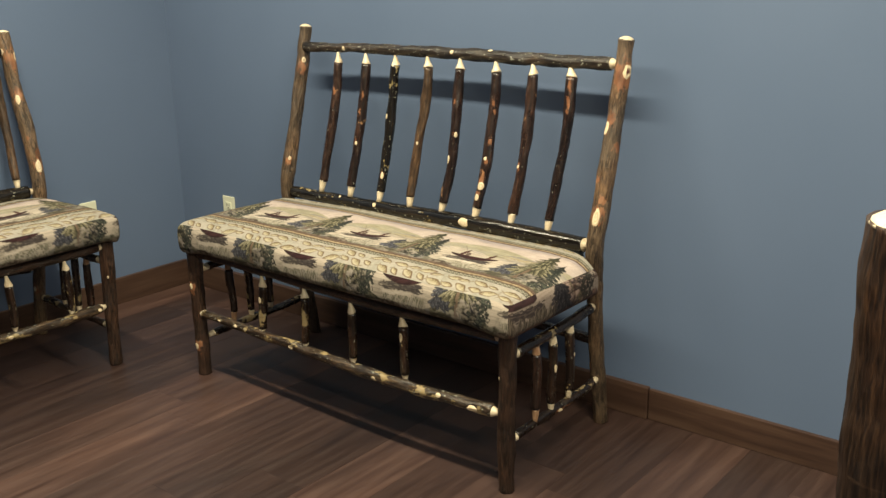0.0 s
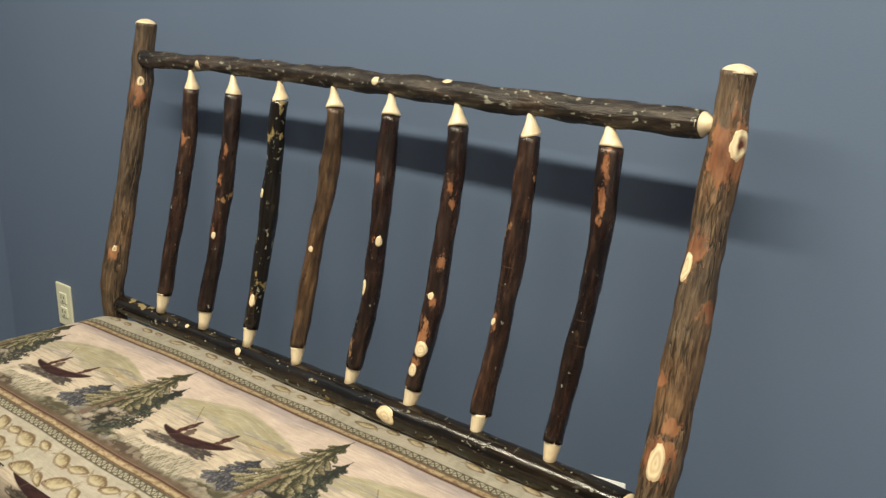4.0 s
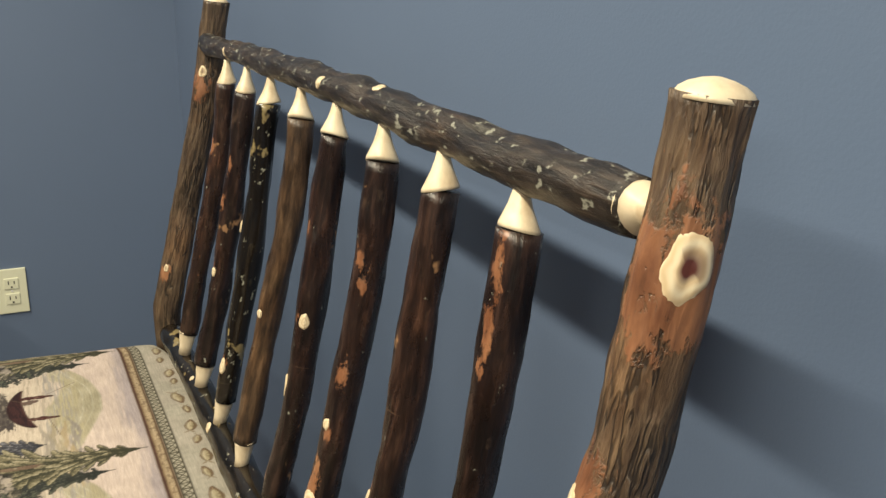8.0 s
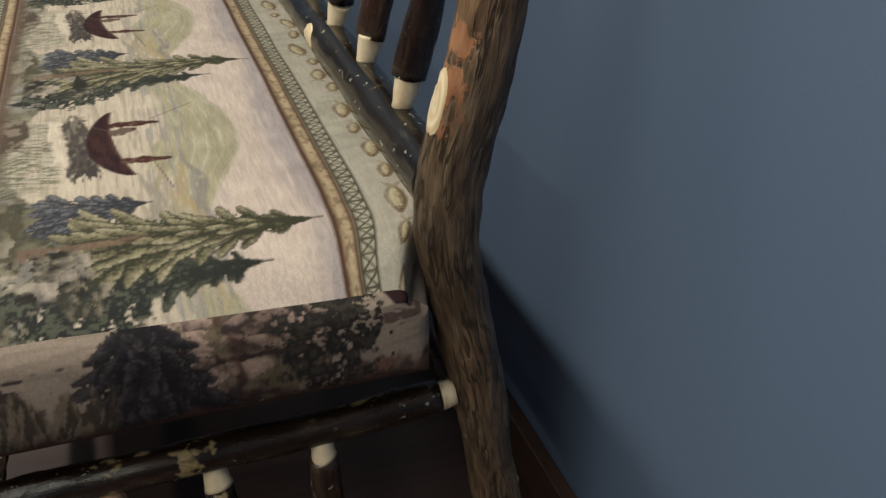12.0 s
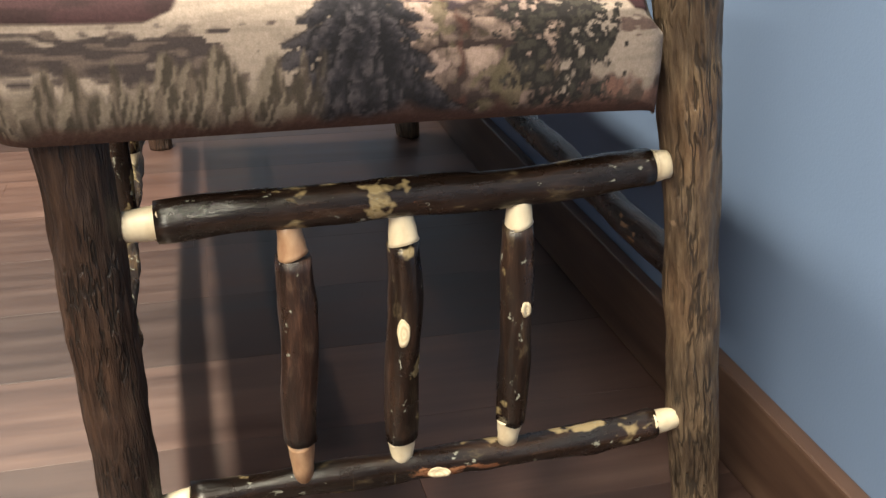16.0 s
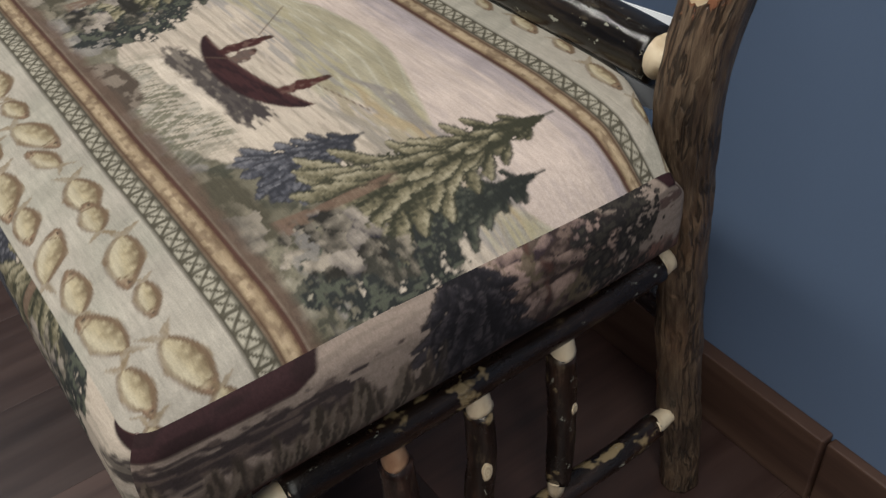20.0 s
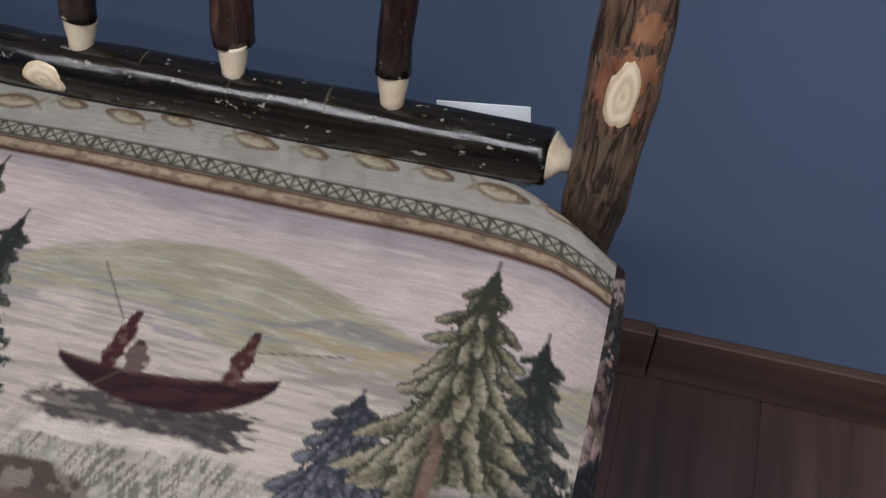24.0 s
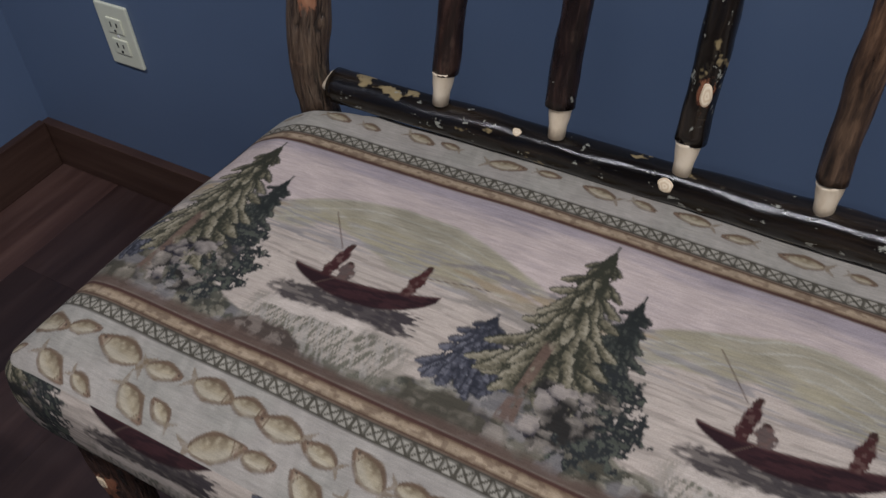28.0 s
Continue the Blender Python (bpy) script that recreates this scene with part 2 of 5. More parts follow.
def stained_board():
    m, nt, bsdf = material("stained_baseboard_wood")
    co = nt.nodes.new("ShaderNodeTexCoord").outputs["Object"]
    grain = noise_tex(nt, co, 30.0, 6.0, 0.6, (0.08, 0.08, 1.3))
    base = ramp(nt, grain, ((0.3, (0.036, 0.018, 0.013)), (0.5, (0.062, 0.033, 0.023)), (0.75, (0.096, 0.056, 0.039))))
    nt.links.new(base, bsdf.inputs["Base Color"])
    bsdf.inputs["Roughness"].default_value = 0.42
    bump(nt, bsdf, grain, 0.25, 0.001)
    return m


BOARD = stained_board()


def plain(name, colour, rough, vary=0.06, scale=40.0):
    m, nt, bsdf = material(name)
    co = nt.nodes.new("ShaderNodeTexCoord").outputs["Object"]
    n = noise_tex(nt, co, scale, 4.0, 0.6)
    lo, hi = [c * (1 - vary) for c in colour], [min(1, c * (1 + vary)) for c in colour]
    nt.links.new(ramp(nt, n, ((0.3, lo), (0.7, hi))), bsdf.inputs["Base Color"])
    bsdf.inputs["Roughness"].default_value = rough
    return m


CEILING = plain("white_ceiling_paint", (0.66, 0.65, 0.62), 0.8, 0.03, 6.0)
PLATE = plain("ivory_plastic", (0.72, 0.72, 0.56), 0.35, 0.02)
SLOT = plain("dark_socket_slot", (0.03, 0.03, 0.028), 0.5)
PAPER = plain("white_card", (0.78, 0.80, 0.84), 0.7, 0.02)
STEEL = plain("white_lamp_trim", (0.7, 0.7, 0.68), 0.4, 0.02)
PIPING = plain("grey_brown_seam_thread", (0.17, 0.125, 0.11), 0.8, 0.2, 200.0)
LINING = plain("black_dust_cover", (0.012, 0.011, 0.011), 0.95, 0.2, 60.0)


def tapestry():
    """Woven picture cloth: the dyed threads are a colour attribute, the weave is fine relief."""
    m, nt, bsdf = material("woven_tapestry_cloth")
    col = attribute(nt, "dye").outputs["Color"]
    co = nt.nodes.new("ShaderNodeTexCoord").outputs["Object"]
    weft = noise_tex(nt, co, 260.0, 3.0, 0.6, (0.18, 1.5, 1.5))
    slub = noise_tex(nt, co, 900.0, 2.0, 0.6)
    tone = ramp(nt, weft, ((0.25, (0.84, 0.84, 0.84)), (0.75, (1.12, 1.12, 1.12))))
    base = mix(nt, 1.0, col, tone, "MULTIPLY")
    base = mix(nt, 1.0, base, ramp(nt, slub, ((0.3, (0.9, 0.9, 0.9)), (0.7, (1.08, 1.08, 1.08)))), "MULTIPLY")
    nt.links.new(base, bsdf.inputs["Base Color"])
    bsdf.inputs["Roughness"].default_value = 0.92
    bsdf.inputs["Specular IOR Level"].default_value = 0.2
    bump(nt, bsdf, weft, 0.35, 0.0012)
    return m


CLOTH = tapestry()


# ---- helpers for building ----
def part(name, me, mat, parent=None, label=""):
    """A mesh as one object, under a thing or a part."""
    ob = new(name, me)
    if mat is not None and not me.materials:
        me.materials.append(mat)
    if parent is not None:
        ob.parent = parent
        if parent.type == "EMPTY":
            ob.matrix_parent_inverse = Matrix.Translation(-parent.location)
    if label:
        ob["label"] = label
    return ob


def thing(name, label, category, group="", kind=""):
    return tagged(new(name), label, category, group, kind)


def mesh(name, verts, faces, smooth=True, grain=None, peel=None, dye=None):
    me = bpy.data.meshes.new(name)
    me.from_pydata([tuple(v) for v in verts], [], faces)
    if smooth:
        me.polygons.foreach_set("use_smooth", np.ones(len(me.polygons), bool))
    n = len(me.vertices)
    if grain is not None:
        me.attributes.new("grain", "FLOAT_VECTOR", "POINT").data.foreach_set("vector", np.asarray(grain, np.float32).ravel())
        me.attributes.new("peel", "FLOAT", "POINT").data.foreach_set("value", np.asarray(peel if peel is not None else np.zeros(n), np.float32))
    if dye is not None:
        rgba = np.ones((n, 4), np.float32)
        rgba[:, :3] = dye
        me.attributes.new("dye", "FLOAT_COLOR", "POINT").data.foreach_set("color", rgba.ravel())
    return me


def box_mesh(name, x0, y0, z0, x1, y1, z1, bevel=0.0):
    bm = bmesh.new()
    bmesh.ops.create_cube(bm, size=1)
    for v in bm.verts:
        v.co = Vector(((x0 + x1) / 2 + v.co.x * (x1 - x0), (y0 + y1) / 2 + v.co.y * (y1 - y0), (z0 + z1) / 2 + v.co.z * (z1 - z0)))
    if bevel:
        bmesh.ops.bevel(bm, geom=bm.edges[:], offset=bevel, segments=2, affect="EDGES", profile=0.6)
    me = bpy.data.meshes.new(name)
    bm.to_mesh(me)
    bm.free()
    return me


class Log:
    """A debarked or barky stick along a bent line: it knows its own surface, so that knots and cut ends can sit on it."""

    def __init__(self, pts, radii, ref, seed, rough=0.0015, ridge=0.0, segs=20, step=0.012):
        pts = np.array(pts, float)
        d = np.r_[0, np.cumsum(np.linalg.norm(np.diff(pts, axis=0), axis=1))]
        self.length = d[-1]
        n = max(6, int(self.length / step))
        self.s = np.linspace(0, self.length, n + 1)
        self.mid = self._smooth(d, pts)
        rr = np.array(radii, float)
        self.rad = np.interp(self.s, np.linspace(0, self.length, len(rr)), rr)
        self.ref, self.seed, self.rough, self.ridge, self.segs = Vector(ref), seed, rough, ridge, segs
        self.peels = []

    def _smooth(self, d, pts):
        out = np.stack([np.interp(self.s, d, pts[:, k]) for k in range(3)], 1)
        if len(pts) > 2:
            k = max(1, len(self.s) // 24)
            w = np.hanning(2 * k + 3)[1:-1]
            w /= w.sum()
            for a in range(3):
                line = np.linspace(out[0, a], out[-1, a], len(out))
                off = np.pad(out[:, a] - line, k, mode="constant")
                full = np.convolve(off, w, mode="valid")
                out[:, a] = line + full - np.linspace(full[0], full[-1], len(full))
        return out

    def frames(self):
        t = np.gradient(self.mid, axis=0)
        t /= np.linalg.norm(t, axis=1)[:, None]
        e1 = np.array(self.ref) - t * (t @ np.array(self.ref))[:, None]
        e1 /= np.linalg.norm(e1, axis=1)[:, None]
        return t, e1, np.cross(t, e1)

    def at(self, s, angle, lift=0.0):
        """The point of the surface s metres along, at an angle (degrees) from the reference side."""
        t, e1, e2 = self.frames()
        k = [np.interp(s, self.s, col) for col in (*self.mid.T, *e1.T, *e2.T, self.rad)]
        c, a, b, r = np.array(k[0:3]), np.array(k[3:6]), np.array(k[6:9]), k[9]
        r += self._relief(s, radians(angle)) + lift
        return c + r * (a * math.cos(radians(angle)) + b * math.sin(radians(angle)))

    def _relief(self, s, ang):
        q = Vector((math.cos(ang) * 0.9, math.sin(ang) * 0.9, s * 14 + self.seed * 7.3))
        out = self.rough * 1.7 * noise.noise(q) + self.rough * 0.6 * noise.noise(q * 3.1)
        for s0, a0, size, high in self.peels:
            da = (ang - radians(a0) + math.pi) % (2 * math.pi) - math.pi
            g = ((s - s0) / size) ** 2 + (da * 0.02 / size) ** 2
            if g < 6:
                out += high * math.exp(-g)
        if self.ridge:
            q = Vector((math.cos(ang) * 6.5, math.sin(ang) * 6.5, s * 16 + self.seed * 3.1))
            out += self.ridge * (0.35 - abs(noise.noise(q)) * 1.5 + 0.35 * noise.noise(q * 1.9))
        return out

    def build(self, name, mat, parent, label="", caps=True):
        t, e1, e2 = self.frames()
        n, m = len(self.s), self.segs
        verts, grain, peel = [], [], []
        for i in range(n):
            for j in range(m):
                ang = 2 * math.pi * j / m
                r = self.rad[i] + self._relief(self.s[i], ang)
                way = e1[i] * math.cos(ang) + e2[i] * math.sin(ang)
                verts.append(self.mid[i] + way * r)
                grain.append((math.cos(ang) * r, math.sin(ang) * r, self.s[i]))
                p = 0.0
                for s0, a0, size, high in self.peels:
                    da = (ang - radians(a0) + math.pi) % (2 * math.pi) - math.pi
                    p = max(p, 0.66 * math.exp(-(((self.s[i] - s0) / (size * 1.6)) ** 2 + (da * 0.024 / (size * 1.25)) ** 2)))
                peel.append(p)
        faces = [(i * m + j, i * m + (j + 1) % m, (i + 1) * m + (j + 1) % m, (i + 1) * m + j) for i in range(n - 1) for j in range(m)]
        if caps:
            faces += [tuple(range(m))[::-1], tuple(range((n - 1) * m, n * m))]
        me = mesh(name, verts, faces, True, grain, peel)
        return part(name, me, mat, parent, label)

    def knot(self, s, angle, along, across, parent, heart=0.0, label=""):
        """A cut knot: a low disc that follows the log's surface."""
        verts, grain, dark = [self.at(s, angle, 0.0011)], [(0, 0, 0)], [heart]
        rings, m = 5, 28
        for k in range(1, rings + 1):
            f = k / rings
            for j in range(m):
                a = 2 * math.pi * j / m
                wob = 1 + 0.07 * math.sin(2 * a + self.seed) + 0.05 * math.sin(3 * a + s * 40) + 0.03 * math.sin(5 * a + s * 90)
                ds, dx = along * f * math.cos(a) * wob, across * f * math.sin(a) * wob
                r = np.interp(s + ds, self.s, self.rad)
                lift = 0.0011 if f < 0.7 else (0.0008 if f < 0.95 else -0.0016)
                verts.append(self.at(np.clip(s + ds, 0, self.length), angle + math.degrees(dx / r), lift))
                grain.append((f * math.cos(a), f * math.sin(a), 0))
                dark.append(heart if f < 0.3 else (heart * 0.55 if f < 0.5 and math.cos(a - 0.6) > 0.1 else 0.0))
        faces = [(0, 1 + j, 1 + (j + 1) % m) for j in range(m)]
        for k in range(rings - 1):
            o = 1 + k * m
            faces += [(o + j, o + m + j, o + m + (j + 1) % m, o + (j + 1) % m) for j in range(m)]
        return part("knot", mesh("knot", verts, faces, True, grain, dark), KNOT, parent, label)


def spun(name, a, b, profile, mat, parent, seed=0, wob=0.05, label="", slant=0.0):
    """A carved end from a to b, its radius by (share of the way, radius)."""
    a, b = Vector(a), Vector(b)
    d = b - a
    q = d.to_track_quat("Z", "Y").to_matrix()
    rng = random.Random(seed)
    ph = rng.uniform(0, 6.28)
    verts, m = [], 16
    for share, r in profile:
        for j in range(m):
            ang = 2 * math.pi * j / m
            rr = r * (1 + wob * math.sin(2 * ang + ph) + wob * 0.6 * math.sin(3 * ang + 2 * ph))
            z = share * d.length - slant * (1 - share) * math.cos(ang + ph)
            verts.append(a + q @ Vector((rr * math.cos(ang), rr * math.sin(ang), z)))
    n = len(profile)
    faces = [(i * m + j, i * m + (j + 1) % m, (i + 1) * m + (j + 1) % m, (i + 1) * m + j) for i in range(n - 1) for j in range(m)]
    faces += [tuple(range(m))[::-1], tuple(range((n - 1) * m, n * m))]
    return part(name, mesh(name, verts, faces), mat, parent, label)


FRONT = (0, -1, 0)


# ---- the woven cloth: colours worked out for each thread crossing ----
def lattice(ix, iy, seed):
    h = np.sin(ix * 127.1 + iy * 311.7 + seed * 74.7) * 43758.5453
    return h - np.floor(h)


def vnoise(x, y, size, seed=0.0):
    x, y = x / size, y / size
    ix, iy = np.floor(x), np.floor(y)
    fx, fy = x - ix, y - iy
    fx, fy = fx * fx * (3 - 2 * fx), fy * fy * (3 - 2 * fy)
    top = lattice(ix, iy, seed) * (1 - fx) + lattice(ix + 1, iy, seed) * fx
    low = lattice(ix, iy + 1, seed) * (1 - fx) + lattice(ix + 1, iy + 1, seed) * fx
    return top * (1 - fy) + low * fy


def fnoise(x, y, size, seed=0.0):
    return 0.55 * vnoise(x, y, size, seed) + 0.3 * vnoise(x, y, size * 0.45, seed + 1) + 0.15 * vnoise(x, y, size * 0.2, seed + 2)


def soft(v, edge):
    """0 to 1 as v passes zero, over that many metres."""
    return np.clip(v / edge + 0.5, 0, 1)


class Dye:
    def __init__(self, n, base):
        self.c = np.ones((n, 3)) * np.array(base)

    def over(self, mask, rgb):
        self.c += np.clip(mask, 0, 1)[:, None] * (np.array(rgb) - self.c)


def conifer(d, a, v, foot, tip, half, dark, mid, light, seed, tiers=9, ragged=0.5, thick=0.090, fleck=0.75):
    """A spruce of long drooping boughs like fingers; a: metres from its trunk, v: metres up the cloth."""
    high = tip - foot
    h = (v - foot) / high
    near = (np.abs(a) < half * 1.6) & (h > -0.25) & (h < 1.05)
    if not near.any():
        return
    A, V, Hh = a[near], v[near], h[near]
    col = d.c[near]
    dark, mid, light = np.array(dark), np.array(mid), np.array(light)
    fine = vnoise(A, V, 0.0020, seed + 7)
    coarse = vnoise(A, V, 0.008, seed + 8)
    fringe = (fine - 0.5) * 1.2 + (coarse - 0.5) * 0.6
    wide = half * 0.60 * (1 - np.clip(Hh, 0, 1)) ** 0.75 * (1 + 0.5 * fringe) + 0.0009
    body = soft(wide - np.abs(A), 0.0014) * soft(Hh - 0.03 + 0.10 * coarse, 0.03)
    col += body[:, None] * (dark - col)
    rng = random.Random(seed)
    tier = high / tiers
    for k in range(tiers):
        hk = (k + 0.5) / tiers
        if hk > 0.91:
            continue
        wk = half * (1 - hk * 0.97) ** 0.78
        count = 2 * int(2 + 2.4 * wk / half) + 1
        order = sorted(range(count), key=lambda n: -abs((n + 0.5) / count * 2 - 1))
        for n in order:
            u = (n + 0.5) / count * 2 - 1 + rng.uniform(-0.10, 0.10)
            th = max(-1.30, min(1.30, u * 1.38 + rng.uniform(-0.10, 0.10)))
            reach = wk * abs(math.sin(th)) ** 0.8 + tier * 1.5 * math.cos(th) * (1 - 0.6 * hk)
            ln = reach * rng.uniform(0.88, 1.22) * (0.80 if k == 0 else 1.0)
            ox, oy = 0.05 * u * wk, foot + hk * high + tier * (0.95 - 0.35 * abs(u))
            dx, dy = math.sin(th), -math.cos(th)
            ra, rv = A - ox, V - oy
            close = np.nonzero(ra * ra + rv * rv < (ln * 1.3) ** 2)[0]
            if not len(close):
                continue
            ra, rv, fr = ra[close], rv[close], fringe[close]
            p = (ra * dx + rv * dy) / ln
            q = ra * -dy + rv * dx
            pc = np.clip(p, 0, 1.1)
            # the bough sags, then its tip lifts a little
            q = q + ln * (0.20 * pc ** 1.6 - 0.10 * pc ** 4) * (1 if u > 0 else -1) * min(1, abs(u) * 1.6)
            girth = 0.0011 + thick * half * (0.14 + 0.86 * wk / half)
            lens = (0.30 + 0.70 * np.clip(pc / 0.62, 0, 1)) * np.clip((1.06 - pc) / 0.34, 0, 1) ** 0.55
            edge = girth * lens * (1 + ragged * fr)
            under = (q if u > 0 else -q) / girth
            inside = (p > 0.0) & (p < 1.06)
            shade = np.clip((edge * 1.15 + 0.0009 - np.abs(q)) / 0.0014 + 0.5, 0, 1) * inside
            col[close] += (shade * 0.9)[:, None] * (dark - col[close])
            m = np.clip((edge - np.abs(q + (0.0008 if u > 0 else -0.0008))) / 0.0016 + 0.5, 0, 1) * inside
            lit = -0.15 + 1.05 * pc + fleck * fr + 0.42 * np.clip(under, -1, 1)
            lit = np.clip(lit - 0.36 * max(0.0, u - 0.2) - 0.85 * max(0.0, hk - 0.60) / 0.40 + rng.uniform(-0.12, 0.12), 0, 1)
            tone = dark + (mid - dark) * np.clip(lit * 2, 0, 1)[:, None] + (light - mid) * np.clip(lit * 2 - 1, 0, 1)[:, None]
            col[close] += m[:, None] * (tone - col[close])
    d.c[near] = col


def boat(d, a, v, a0, a1, top, seed, deep=0.031, figures=True):
    """A maroon rowing boat with raised pointed ends, its broken reflection, and plain upright shapes in it."""
    v = v - 0.11 * (a - (a0 + a1) / 2)
    f = (a - a0) / (a1 - a0)
    fc = np.clip(f, 0, 1)
    bow = np.sin(np.pi * fc)
    sheer = top - deep * 0.30 * bow ** 0.75
    keel = top - deep * 1.10 * np.sin(np.pi * np.clip(f * 0.98 + 0.01, 0, 1) ** 1.22) ** 0.50
    # below the hull a hatched, ragged reflection lies on pale shallows
    slant = v + 0.02 * (a - (a0 + a1) / 2)
    mid = top - deep * 1.28
    chop = vnoise(a * 0.35 + v * 0.5, v, 0.0028, seed)
    lumps = fnoise(a, v * 1.6, 0.012, seed + 4)
    band = soft(0.0112 + 0.014 * (lumps - 0.5) - np.abs(slant - mid), 0.003) * soft(f - 0.02 - 0.2 * (lumps - 0.5), 0.06) * soft(0.93 - f + 0.2 * (chop - 0.5), 0.04)
    d.over(band * 0.92, (0.150, 0.134, 0.118))
    d.over(band * soft(chop - 0.46, 0.14) * 0.85, (0.060, 0.052, 0.052))
    d.over(band * soft(f - 0.5, 0.2) * soft(0.60 - lumps, 0.1) * 0.7, (0.045, 0.038, 0.042))
    pale = soft(0.0060 + 0.010 * (lumps - 0.5) - np.abs(slant - mid + 0.0170), 0.003) * soft(f - 0.03, 0.08) * soft(0.72 - f, 0.15)
    d.over(pale * 0.9, (0.62, 0.565, 0.49))
    hull = soft(f, 0.012) * soft(1 - f, 0.012) * soft(sheer - v, 0.0018) * soft(v - keel, 0.0024)
    grain = vnoise(a * 0.2, v, 0.0022, seed + 2)
    d.over(hull, (0.026, 0.0115, 0.014))
    d.over(hull * soft(grain - 0.50, 0.2) * soft(f - 0.25, 0.3), (0.046, 0.019, 0.021))
    d.over(hull * soft(v - sheer + 0.0022, 0.0012) * 0.55, (0.11, 0.055, 0.048))
    if figures:
        for share, hgt, tilt, girth, tone in ((0.235, 0.042, 0.06, 0.0060, (0.055, 0.020, 0.020)), (0.36, 0.022, -0.20, 0.0068, (0.12, 0.090, 0.080)), (0.79, 0.038, 0.10, 0.0058, (0.065, 0.024, 0.022))):
            base = top - deep * 0.30 * math.sin(math.pi * share) ** 0.75
            s = (v - base) / hgt
            fa = a - (a0 + share * (a1 - a0)) - tilt * (v - base)
            w = girth * (0.62 + 0.50 * np.sin(np.clip(s, 0, 1) * 3.6 + 0.2)) * (0.7 + 0.7 * vnoise(a, v, 0.004, seed + 9))
            m = soft(w - np.abs(fa), 0.0014) * soft(s + 0.06, 0.06) * soft(1 - s, 0.06)
            d.over(m, tone)
            d.over(m * soft(vnoise(a, v, 0.0035, seed + 12) - 0.62, 0.1) * 0.6, (0.16, 0.10, 0.085))
            d.over(m * soft(s - 0.85, 0.06), (0.05, 0.025, 0.02))
        rods = ((0.20, 0.034, -0.034, 0.044), (0.81, 0.022, 0.062, 0.006), (0.40, 0.010, -0.028, -0.024))
        for share, lift, run, rise in rods:
            base = top - deep * 0.30 * math.sin(math.pi * share) ** 0.75
            fa, fv = a - (a0 + share * (a1 - a0)), v - base - lift
            k = np.clip((fa * run + fv * rise) / (run * run + rise * rise), 0, 1)
            m = soft(0.0006 - np.hypot(fa - k * run, fv - k * rise), 0.001)
            d.over(m * 0.8, (0.12, 0.085, 0.065))


